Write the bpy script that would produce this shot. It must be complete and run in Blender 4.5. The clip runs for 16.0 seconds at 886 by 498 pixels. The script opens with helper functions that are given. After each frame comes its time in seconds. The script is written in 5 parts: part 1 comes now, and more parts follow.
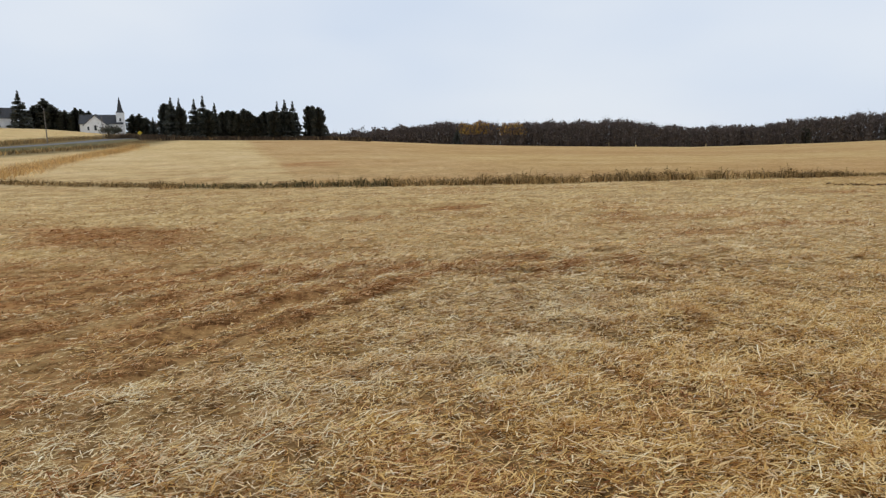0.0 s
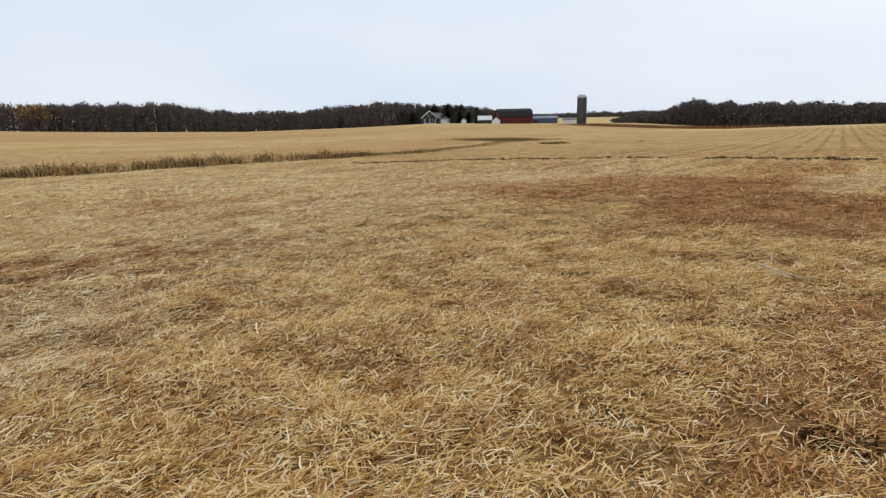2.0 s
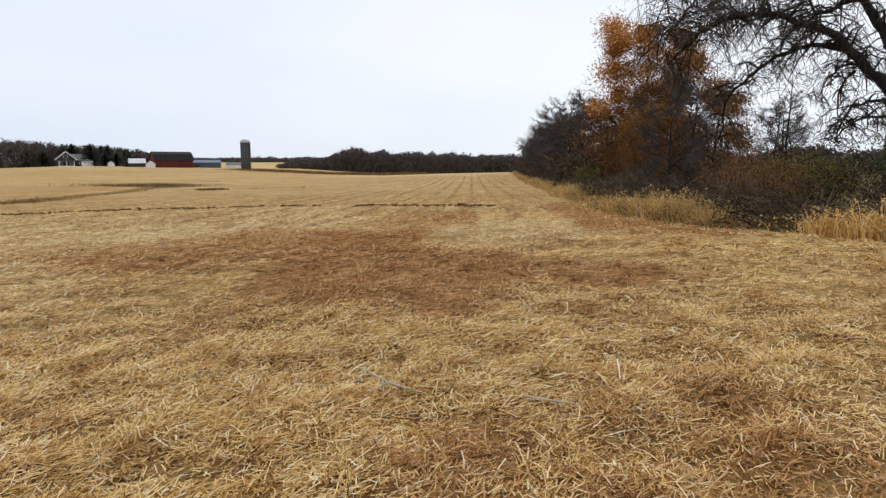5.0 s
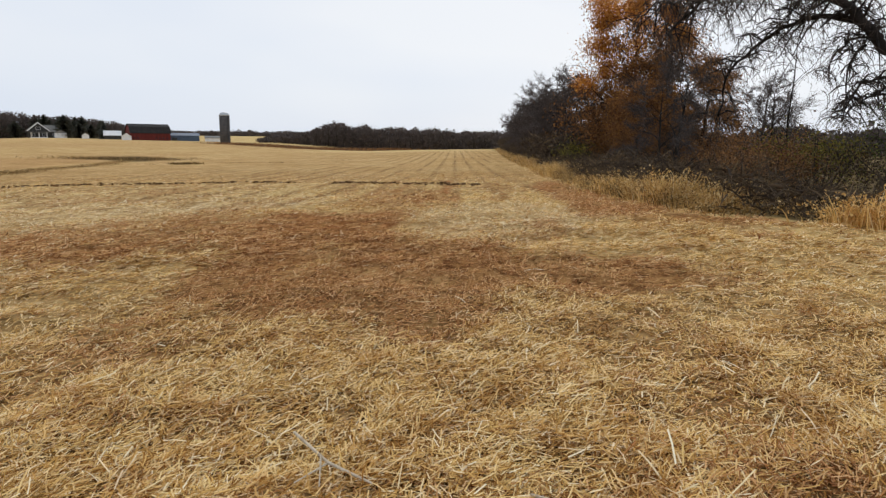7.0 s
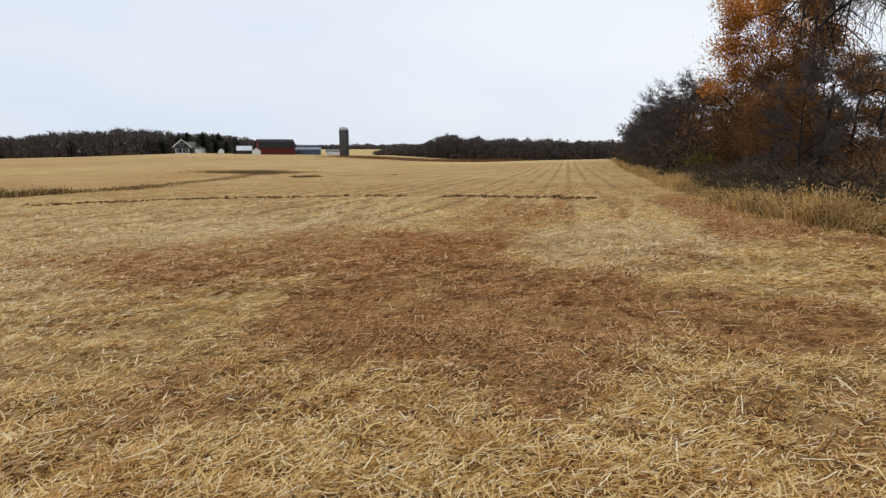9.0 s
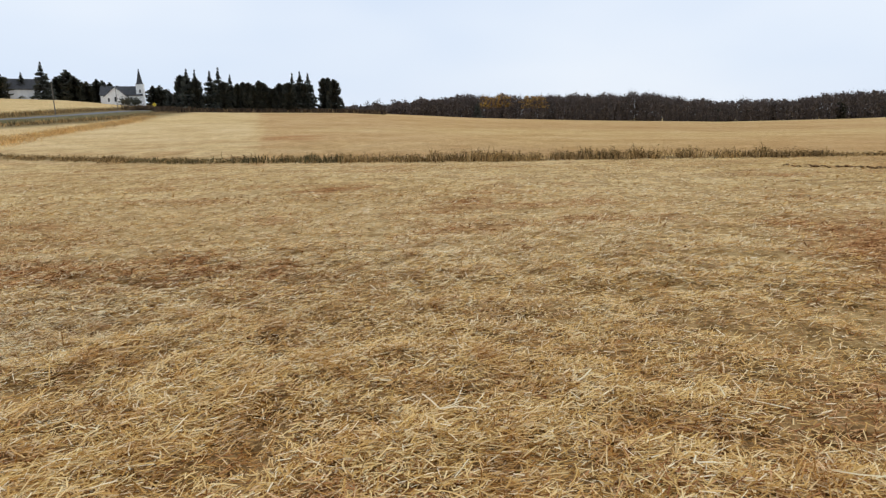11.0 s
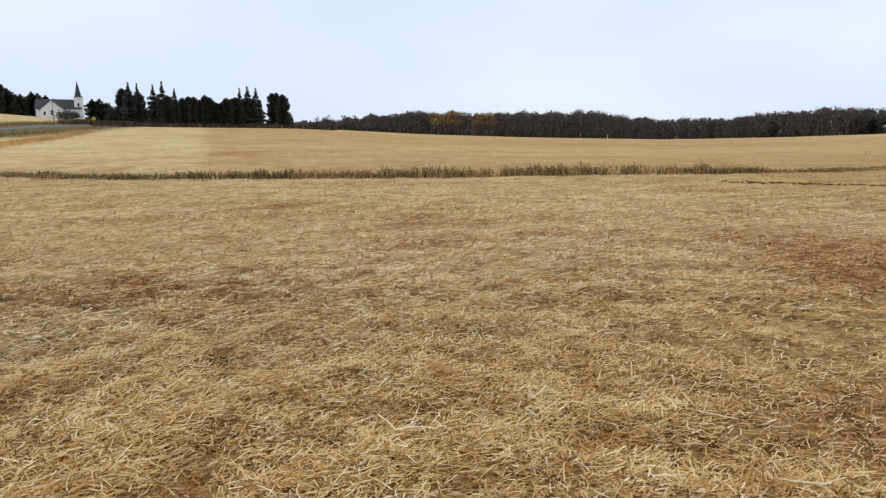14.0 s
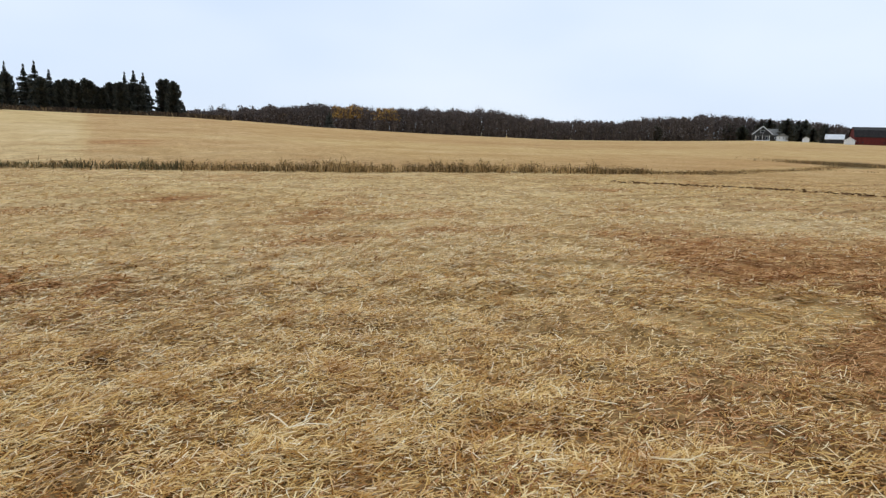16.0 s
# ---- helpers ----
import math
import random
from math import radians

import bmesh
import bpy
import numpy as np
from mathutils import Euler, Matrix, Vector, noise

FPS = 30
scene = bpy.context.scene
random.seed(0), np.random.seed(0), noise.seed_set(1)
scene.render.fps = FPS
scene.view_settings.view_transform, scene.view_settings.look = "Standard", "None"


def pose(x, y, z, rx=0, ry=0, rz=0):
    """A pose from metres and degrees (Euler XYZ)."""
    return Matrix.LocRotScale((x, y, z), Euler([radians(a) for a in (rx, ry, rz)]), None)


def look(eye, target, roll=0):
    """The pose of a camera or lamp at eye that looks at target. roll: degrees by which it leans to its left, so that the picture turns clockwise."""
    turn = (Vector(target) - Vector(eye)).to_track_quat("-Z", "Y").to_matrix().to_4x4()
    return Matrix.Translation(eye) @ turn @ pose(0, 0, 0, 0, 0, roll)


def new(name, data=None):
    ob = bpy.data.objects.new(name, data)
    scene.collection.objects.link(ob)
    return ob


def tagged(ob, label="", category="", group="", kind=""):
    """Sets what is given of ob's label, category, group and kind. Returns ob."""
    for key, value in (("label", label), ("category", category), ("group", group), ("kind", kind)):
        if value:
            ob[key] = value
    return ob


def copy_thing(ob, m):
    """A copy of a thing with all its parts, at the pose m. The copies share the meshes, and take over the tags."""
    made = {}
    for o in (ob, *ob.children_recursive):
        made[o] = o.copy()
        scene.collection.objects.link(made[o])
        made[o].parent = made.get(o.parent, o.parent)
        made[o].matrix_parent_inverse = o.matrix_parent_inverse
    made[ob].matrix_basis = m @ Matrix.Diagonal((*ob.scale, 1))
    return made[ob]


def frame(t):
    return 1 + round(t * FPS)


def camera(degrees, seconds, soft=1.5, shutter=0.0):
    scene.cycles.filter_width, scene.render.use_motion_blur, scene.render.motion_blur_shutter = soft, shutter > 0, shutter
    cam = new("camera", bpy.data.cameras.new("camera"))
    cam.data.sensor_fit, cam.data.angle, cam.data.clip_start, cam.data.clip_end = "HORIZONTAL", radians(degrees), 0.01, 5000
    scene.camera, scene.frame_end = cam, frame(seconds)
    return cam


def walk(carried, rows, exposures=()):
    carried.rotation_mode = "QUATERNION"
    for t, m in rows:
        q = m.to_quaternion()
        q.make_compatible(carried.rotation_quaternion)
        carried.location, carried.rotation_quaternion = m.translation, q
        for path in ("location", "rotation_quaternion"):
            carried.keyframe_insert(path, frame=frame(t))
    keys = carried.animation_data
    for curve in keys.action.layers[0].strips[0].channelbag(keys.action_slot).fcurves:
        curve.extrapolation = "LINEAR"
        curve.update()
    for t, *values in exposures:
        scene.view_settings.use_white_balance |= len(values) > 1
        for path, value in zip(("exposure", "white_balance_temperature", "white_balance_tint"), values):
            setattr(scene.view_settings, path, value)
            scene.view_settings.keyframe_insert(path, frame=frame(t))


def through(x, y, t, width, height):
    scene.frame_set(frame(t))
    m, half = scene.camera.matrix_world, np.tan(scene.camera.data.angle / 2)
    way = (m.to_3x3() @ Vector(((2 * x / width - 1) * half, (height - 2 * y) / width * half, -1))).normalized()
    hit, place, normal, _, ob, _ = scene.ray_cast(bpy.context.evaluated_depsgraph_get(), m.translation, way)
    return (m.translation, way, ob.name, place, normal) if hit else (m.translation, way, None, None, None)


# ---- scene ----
# ---------- camera: a slow walk across stubble, panning right, then back left ----------
cam = camera(70.85, 16.0, soft=1.35)


def aim(x, y, z, yaw, pitch, roll):
    """Camera pose from its place, bearing (degrees to the left of +y), pitch and roll."""
    a, p = radians(yaw), radians(pitch)
    way = Vector((-math.sin(a) * math.cos(p), math.cos(a) * math.cos(p), math.sin(p)))
    eye = Vector((x, y, z))
    return look(eye, eye + way * 5, roll)


PATH = [
    (0, 0.001, -0.001, 1.620, 75.27, -9.39, -1.02),
    (0.5, -0.025, 0.041, 1.600, 70.46, -9.00, -0.78),
    (1, -0.004, 0.106, 1.602, 61.95, -9.38, -0.22),
    (1.5, 0.042, 0.238, 1.573, 47.77, -12.26, -0.70),
    (2, 0.109, 0.636, 1.564, 36.37, -11.45, -1.11),
    (2.5, 0.236, 0.991, 1.591, 18.69, -9.11, 2.06),
    (3, 0.199, 1.367, 1.575, 6.97, -9.74, 2.51),
    (3.5, 0.168, 1.717, 1.629, 2.45, -8.47, -0.58),
    (4, 0.168, 2.189, 1.629, 3.43, -8.40, -0.41),
    (4.2, 0.184, 2.311, 1.672, 3.95, -7.12, -0.12),
    (6.3, 0.172, 3.949, 1.612, 9.65, -9.59, -1.30),
    (6.5, 0.158, 4.069, 1.617, 8.16, -9.87, -0.17),
    (7, 0.077, 4.382, 1.639, 5.00, -9.85, 0.57),
    (7.5, 0.053, 4.581, 1.646, 8.98, -10.90, -1.00),
    (8, 0.107, 4.823, 1.680, 12.40, -9.01, -0.24),
    (8.5, 0.095, 5.058, 1.678, 13.41, -11.75, -0.13),
    (9, -0.057, 5.311, 1.703, 15.27, -8.90, -0.22),
    (9.5, -0.207, 5.480, 1.690, 28.09, -11.06, -0.46),
    (10, -0.317, 5.594, 1.686, 51.84, -11.70, 1.31),
    (10.2, -0.344, 5.596, 1.668, 62.09, -12.81, 1.32),
    (10.5, -0.370, 5.610, 1.670, 73.30, -12.55, 0.30),
    (10.8, -0.380, 5.600, 1.670, 77.50, -12.05, -0.45),
    (11.5, -0.380, 5.590, 1.670, 78.00, -11.50, -0.95),
    (12.3, -0.368, 5.561, 1.675, 76.93, -11.20, -0.96),
    (12.5, -0.375, 5.562, 1.685, 76.54, -10.98, -1.03),
    (13, -0.390, 5.570, 1.685, 75.97, -10.69, -1.05),
    (13.5, -0.389, 5.549, 1.683, 75.89, -10.01, -0.81),
    (14, -0.402, 5.580, 1.680, 73.33, -10.34, -0.36),
    (14.5, -0.385, 5.606, 1.678, 67.93, -10.54, 0.30),
    (15, -0.382, 5.607, 1.684, 65.80, -10.59, 1.25),
    (15.5, -0.371, 5.606, 1.686, 65.50, -10.34, 1.54),
    (16, -0.368, 5.612, 1.681, 64.21, -10.65, 1.42),
]
walk(cam, [(row[0], aim(*row[1:])) for row in PATH], [(0.0, -0.08, 6500, 10), (1.5, 0.0, 6500, 10), (2.9, 0.03, 6500, 10), (3.5, 0.12, 6450, 10), (4.1, 0.12, 6500, 10), (6.3, 0.02, 6650, 11), (7.0, 0.0, 6700, 11), (9.5, 0.0, 6500, 10), (10.4, 0.04, 6450, 10), (12.3, 0.1, 6400, 10), (16.0, 0.08, 6200, 9)])

# ---------- light: bright even overcast ----------
world = bpy.data.worlds.new("overcast")
scene.world = world
world.use_nodes = True
wn, wl = world.node_tree.nodes, world.node_tree.links
sky = wn.new("ShaderNodeTexSky")
sky.sky_type = "NISHITA"
sky.sun_disc = False
sky.sun_elevation, sky.sun_rotation = radians(38), radians(20)
sky.air_density, sky.dust_density = 1.0, 2.0
cloud_pos = wn.new("ShaderNodeTexCoord")
cloud_map = wn.new("ShaderNodeMapping")
cloud_map.inputs["Scale"].default_value = (1.2, 1.2, 3.5)
cloud = wn.new("ShaderNodeTexNoise")
cloud.inputs["Scale"].default_value = 1.3
cloud.inputs["Detail"].default_value = 3.0
cloud.inputs["Roughness"].default_value = 0.45
ramp = wn.new("ShaderNodeValToRGB")
ramp.color_ramp.elements[0].position, ramp.color_ramp.elements[0].color = 0.35, (7.0, 7.95, 9.4, 1)
ramp.color_ramp.elements[1].position, ramp.color_ramp.elements[1].color = 0.68, (8.5, 9.05, 9.75, 1)
veil = wn.new("ShaderNodeMix")
veil.data_type = "RGBA"
veil.inputs["Factor"].default_value = 0.93
wl.new(cloud_pos.outputs["Generated"], cloud_map.inputs["Vector"])
wl.new(cloud_map.outputs["Vector"], cloud.inputs["Vector"])
wl.new(cloud.outputs["Fac"], ramp.inputs["Fac"])
wl.new(sky.outputs["Color"], veil.inputs["A"])
wl.new(ramp.outputs["Color"], veil.inputs["B"])
wl.new(veil.outputs["Result"], wn["Background"].inputs["Color"])
wn["Background"].inputs["Strength"].default_value = 0.1

sun_data = bpy.data.lights.new("sun", "SUN")
sun_data.energy, sun_data.angle, sun_data.color = 0.7, radians(25), (1.0, 0.96, 0.9)
sun = new("sun", sun_data)
sun.matrix_world = look((0, 0, 60), (8, -35, 20))


# ---------- small tools ----------
def lattice(ix, iy, seed):
    h = (ix * 374761393 + iy * 668265263 + seed * 974634777) & 0x7FFFFFFF
    h = ((h ^ (h >> 13)) * 1274126177) & 0x7FFFFFFF
    return ((h ^ (h >> 16)) & 0xFFFF) / 65535.0


def vnoise(x, y, seed=0):
    """Smooth value noise on arrays, 0 to 1."""
    x, y = np.asarray(x, float), np.asarray(y, float)
    fx, fy = np.floor(x), np.floor(y)
    ix, iy = fx.astype(np.int64), fy.astype(np.int64)
    u, v = x - fx, y - fy
    u, v = u * u * (3 - 2 * u), v * v * (3 - 2 * v)
    a = lattice(ix, iy, seed) * (1 - u) + lattice(ix + 1, iy, seed) * u
    b = lattice(ix, iy + 1, seed) * (1 - u) + lattice(ix + 1, iy + 1, seed) * u
    return a * (1 - v) + b * v


def fbm(x, y, seed=0, octaves=4):
    total, gain = 0.0, 0.5
    for k in range(octaves):
        total = total + gain * vnoise(np.asarray(x) * 2**k, np.asarray(y) * 2**k, seed + 17 * k)
        gain *= 0.5
    return total / (1 - 0.5**octaves)


def smooth(a, b, v):
    t = np.clip((np.asarray(v, float) - a) / (b - a), 0, 1)
    return t * t * (3 - 2 * t)


# ---------- the lie of the land ----------
MID = np.array([0.0, 4.0])
REACH = [12, 25, 45, 100, 220, 340, 600, 1500, 6000]
LAND = {  # bearing: heights at those distances past the first
    -120: (0.1, 0.1, 0.0, 0.0, 0.0, 0.0, 0.0, 0.0),
    -40: (-0.1, -0.2, -0.4, -0.5, -0.5, 0.0, 0.0, 0.0),
    -15: (-0.12, -0.45, -0.8, -0.9, -2.0, -2.0, 0.0, 0.0),
    0: (-0.25, -0.75, -1.2, -1.0, -3.2, -4.0, -2.0, 0.0),
    12: (-0.35, -0.9, -1.45, -2.0, -4.4, -3.0, 0.0, 0.0),
    20: (-0.4, -0.95, -1.5, -1.8, -1.75, 4.0, 2.0, 0.0),
    28: (-0.45, -1.0, -1.6, -1.2, -0.4, 4.0, 2.0, 0.0),
    38: (-0.55, -1.0, -1.4, -0.6, 1.1, 1.0, 1.0, 0.0),
    45: (-0.65, -1.0, -1.4, -1.2, -0.5, -1.0, 0.0, 0.0),
    54: (-0.72, -1.05, -1.25, -1.4, -1.6, -2.2, 0.0, 0.0),
    65: (-0.75, -1.18, -0.8, -0.3, 0.2, -0.6, 0.0, 0.0),
    75: (-0.75, -1.18, -0.3, 1.5, 2.4, 2.0, 2.0, 0.0),
    86: (-0.75, -1.18, 0.4, 4.2, 6.1, 5.0, 2.0, 0.0),
    100: (-0.75, -1.18, 0.3, 4.5, 8.4, 9.0, 4.0, 0.0),
    104: (-0.75, -1.18, 0.3, 5.2, 10.4, 12.0, 4.0, 0.0),
    108: (-0.75, -1.18, 0.3, 6.2, 12.4, 13.0, 4.0, 0.0),
    115: (-0.75, -1.15, 0.2, 7.6, 13.5, 13.0, 4.0, 0.0),
    170: (-0.3, -0.4, 0.0, 2.0, 3.0, 3.0, 1.0, 0.0),
    240: (0.1, 0.1, 0.0, 0.0, 0.0, 0.0, 0.0, 0.0),
}
BEARINGS = sorted(LAND)


def slope(x, y):
    """The nearly flat rise on which the camera walks."""
    return 0.0355 * np.where(x > 2, 2 + (x - 2) * 0.2, x) + 0.0144 * y


def land(x, y):
    """Height of the land, without its small bumps."""
    x, y = np.asarray(x, float), np.asarray(y, float)
    dx, dy = x - MID[0], y - MID[1]
    r = np.hypot(dx, dy)
    az = np.degrees(np.arctan2(-dx, dy))
    az = np.where(az < -120, az + 360, az)
    s = np.minimum(1, 12 / np.maximum(r, 1e-6))
    rim = slope(MID[0] + dx * s, MID[1] + dy * s)
    rings = [rim] + [np.interp(az, BEARINGS, [LAND[b][k] for b in BEARINGS]) for k in range(8)]
    out = slope(x, y)
    for k in range(8):
        a, b = REACH[k], REACH[k + 1]
        t = np.clip((r - a) / (b - a), 0, 1)
        t = t * (1 + 0.35 * (1 - t) * (2 * t - 1))
        out = np.where(r > a, rings[k] * (1 - t) + rings[k + 1] * t, out)
    return out


def bumps(x, y):
    r = np.hypot(x - MID[0], y - MID[1])
    near = 1 - smooth(35, 90, r)
    clump = fbm(x * 2.1, y * 2.1, 3, 2) - 0.5
    swell = fbm(x * 0.35, y * 0.35, 9, 3) - 0.5
    return near * (0.15 * clump + 0.10 * swell) + 0.5 * smooth(60, 200, r) * (fbm(x * 0.02, y * 0.02, 5, 2) - 0.5) * (1 - smooth(300, 900, r)) * 0.6


def furrows(x, y):
    """Wheel ruts pressed into the stubble, 0 to 1."""
    across = 0.715 * x + 0.70 * y + 0.3 * (fbm(x * 0.9, y * 0.9, 27) - 0.5)
    broken = smooth(0.3, 0.46, fbm(x * 1.9, y * 1.9, 28))
    rut = np.zeros(np.shape(x))
    for at, wide, x0, x1, deep in ((4.68, 0.10, -8.2, -5.2, 1.0), (5.5, 0.15, -8.9, -4.9, 0.9), (6.65, 0.14, -8.0, -6.6, 0.8), (8.6, 0.2, -10.4, -8.4, 0.8), (11.5, 0.35, -12.8, -11.2, 0.7)):
        span = smooth(x0 - 0.4, x0 + 0.4, x) * (1 - smooth(x1 - 0.4, x1 + 0.4, x))
        rut = np.maximum(rut, deep * span * np.exp(-(((across + at) / wide) ** 2)))
    return rut * broken


def lanes(x, y):
    """The drilled rows and the wheel track that run away beside the hedge, 0 to 1."""
    u = x + 0.07 * y
    wave = smooth(0.45, 0.95, np.sin(u * 2 * math.pi / 1.55)) * smooth(0.36, 0.56, fbm(x * 0.8, y * 0.09, 67, 3))
    track = 1.3 * np.maximum(np.exp(-(((u - 0.05) / 0.3) ** 2)), 0.8 * np.exp(-(((u + 1.85) / 0.25) ** 2))) * smooth(0.28, 0.5, fbm(x * 1.3, y * 0.12, 68, 3))
    span = smooth(17, 23, y) * (1 - smooth(150, 230, y)) * (1 - smooth(2.2, 4.0, x + 0.02 * y)) * smooth(-22, -9, x + 0.07 * y)
    return np.clip(np.maximum(wave * 0.8, track) * span, 0, 1)


def drilled(x, y):
    """How far the drilled rows show, 0 to 1."""
    return smooth(17, 26, y) * (1 - smooth(160, 235, y)) * (1 - smooth(1.8, 3.6, x + 0.02 * y)) * smooth(-40, -12, x + 0.07 * y)


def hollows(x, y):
    """Gaps between straw clumps: dark litter, with their shade painted in, 0 to 1."""
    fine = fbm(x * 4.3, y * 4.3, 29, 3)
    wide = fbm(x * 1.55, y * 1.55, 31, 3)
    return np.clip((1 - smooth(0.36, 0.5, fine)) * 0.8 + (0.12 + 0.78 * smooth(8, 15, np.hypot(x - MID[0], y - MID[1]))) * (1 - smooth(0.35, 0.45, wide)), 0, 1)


def ground(x, y):
    return land(x, y) + bumps(x, y) - 0.06 * furrows(np.asarray(x, float), np.asarray(y, float))


class Heights:
    """Ground heights looked up on an even grid."""

    def __init__(self, x0, x1, y0, y1, step):
        self.x0, self.x1, self.y0, self.y1, self.step = x0, x1, y0, y1, step
        self.z = ground(*np.meshgrid(np.arange(x0, x1 + step, step), np.arange(y0, y1 + step, step), indexing="ij"))

    def holds(self, x, y):
        return self.x0 <= x < self.x1 and self.y0 <= y < self.y1

    def at(self, x, y):
        u, v = (x - self.x0) / self.step, (y - self.y0) / self.step
        i, j = int(u), int(v)
        u, v = u - i, v - j
        z = self.z
        return float((z[i, j] * (1 - u) + z[i + 1, j] * u) * (1 - v) + (z[i, j + 1] * (1 - u) + z[i + 1, j + 1] * u) * v)


NEAR, FAR = Heights(-70, 45, -40, 230, 0.5), Heights(-720, 300, -300, 760, 4.0)


def gz(x, y):
    if NEAR.holds(x, y):
        return NEAR.at(x, y)
    return FAR.at(x, y) if FAR.holds(x, y) else float(ground(np.array([x]), np.array([y]))[0])


def spot(bearing, r):
    """A place at that bearing and distance from the end of the walk."""
    a = radians(bearing)
    return -0.35 - r * math.sin(a), 5.5 + r * math.cos(a)


def oval(x, y, cx, cy, a, b, turn, edge=0.35):
    t = radians(turn)
    u = ((x - cx) * math.cos(t) + (y - cy) * math.sin(t)) / a
    v = (-(x - cx) * math.sin(t) + (y - cy) * math.cos(t)) / b
    return 1 - smooth(1 - edge, 1 + edge, np.hypot(u, v))


def brown(x, y):
    """Where rotting, reddish straw and bare soil show, 0 to 1."""
    x, y = np.asarray(x, float), np.asarray(y, float)
    jx = x + 1.3 * (fbm(x * 0.7, y * 0.7, 21) - 0.5)
    jy = y + 1.3 * (fbm(x * 0.7, y * 0.7, 33) - 0.5)
    m = 0.75 * oval(jx, jy, -5.6, 14.4, 3.3, 2.7, 10)
    m = np.maximum(m, 0.95 * oval(jx, jy, -3.0, 15.0, 2.5, 2.8, 0, 0.25))
    m = np.maximum(m, 0.9 * oval(jx, jy, -1.6, 11.7, 2.0, 2.4, 0, 0.25))
    m = np.maximum(m, 0.9 * oval(jx, jy, 0.9, 11.4, 1.6, 0.9, 0))
    m = np.maximum(m, 0.85 * oval(jx, jy, -0.5, 9.3, 0.5, 0.8, 0))
    m = np.maximum(m, 0.6 * oval(jx, jy, -2.9, 24.0, 1.6, 6.5, 5))
    m = np.maximum(m, 0.9 * oval(jx, jy, -2.0, 23.5, 0.3, 5.5, 3))
    m = np.maximum(m, 1.0 * oval(jx, jy, 2.7, 27.0, 1.3, 11.0, 1))
    m = np.maximum(m, 0.95 * oval(jx, jy, 2.5, 18.4, 1.3, 2.4, -15))
    m = np.maximum(m, 0.8 * oval(jx, jy, 4.2, 16.2, 1.3, 0.6, -40))
    m = np.maximum(m, 0.6 * oval(jx, jy, -56.0, 100, 3.2, 15.0, 31))
    m = np.maximum(m, 0.5 * oval(jx, jy, -38.0, 80.6, 6.0, 1.3, 20))
    m = m * (1 - 0.85 * oval(jx, jy, 0.1, 16.5, 1.6, 2.9, 0, 0.2))
    # the old wheel furrows and the rotten patch that they bound
    across = 0.715 * x + 0.70 * y
    soft = 0.5 * (fbm(x * 0.9, y * 0.9, 27) - 0.5)
    over = 0.893 * x - 0.449 * y + 0.9 * (fbm(x * 0.8, y * 0.8, 26) - 0.5)
    patch = smooth(-10.3, -9.5, over) * (1 - smooth(-4.85, -4.55, across + 0.6 * soft)) * (1 - smooth(2.2, 3.2, y)) * smooth(-14, -8, y)
    patch = np.maximum(patch, 0.9 * oval(jx, jy, -8.9, 3.4, 0.75, 2.7, -27, 0.3))
    patch = patch * (0.52 + 0.36 * np.sin(7.5 * across + 4 * soft))
    m = np.maximum(m, np.maximum(patch, 1.6 * furrows(x, y)))
    m = np.maximum(m, 0.8 * oval(jx, jy, -18.5, -4.6, 4.6, 1.7, 35))
    m = np.maximum(m, 0.75 * oval(jx, jy, -22.6, 6.4, 0.9, 2.0, 30))
    m = np.maximum(m, 0.6 * oval(jx, jy, -16.4, 9.7, 0.6, 1.1, 30))
    m = np.maximum(m, 0.5 * oval(jx, jy, -9, 13.6, 1.4, 0.8, 0))
    m = np.maximum(m, 0.95 * lanes(x, y) * (1 - smooth(35, 55, y)))
    rough = smooth(0.5, 0.72, 0.4 * fbm(x * 0.55, y * 0.8, 44) + 0.6 * fbm(x * 1.0, y * 0.2, 45))
    far_out = 1 - smooth(40, 120, np.hypot(x, y))
    m = np.maximum(m, 0.52 * rough * far_out)
    m = np.maximum(m, 0.36 * smooth(26, 44, y) * smooth(-75, -50, x) * (1 - smooth(150, 220, y)))
    mottle = 0.6 * fbm(x * 1.9, y * 1.9, 50, 4) + 0.4 * fbm(x * 2.4, y * 0.5, 51, 3)
    return np.clip(m * (0.05 + 1.9 * mottle), 0, 1)


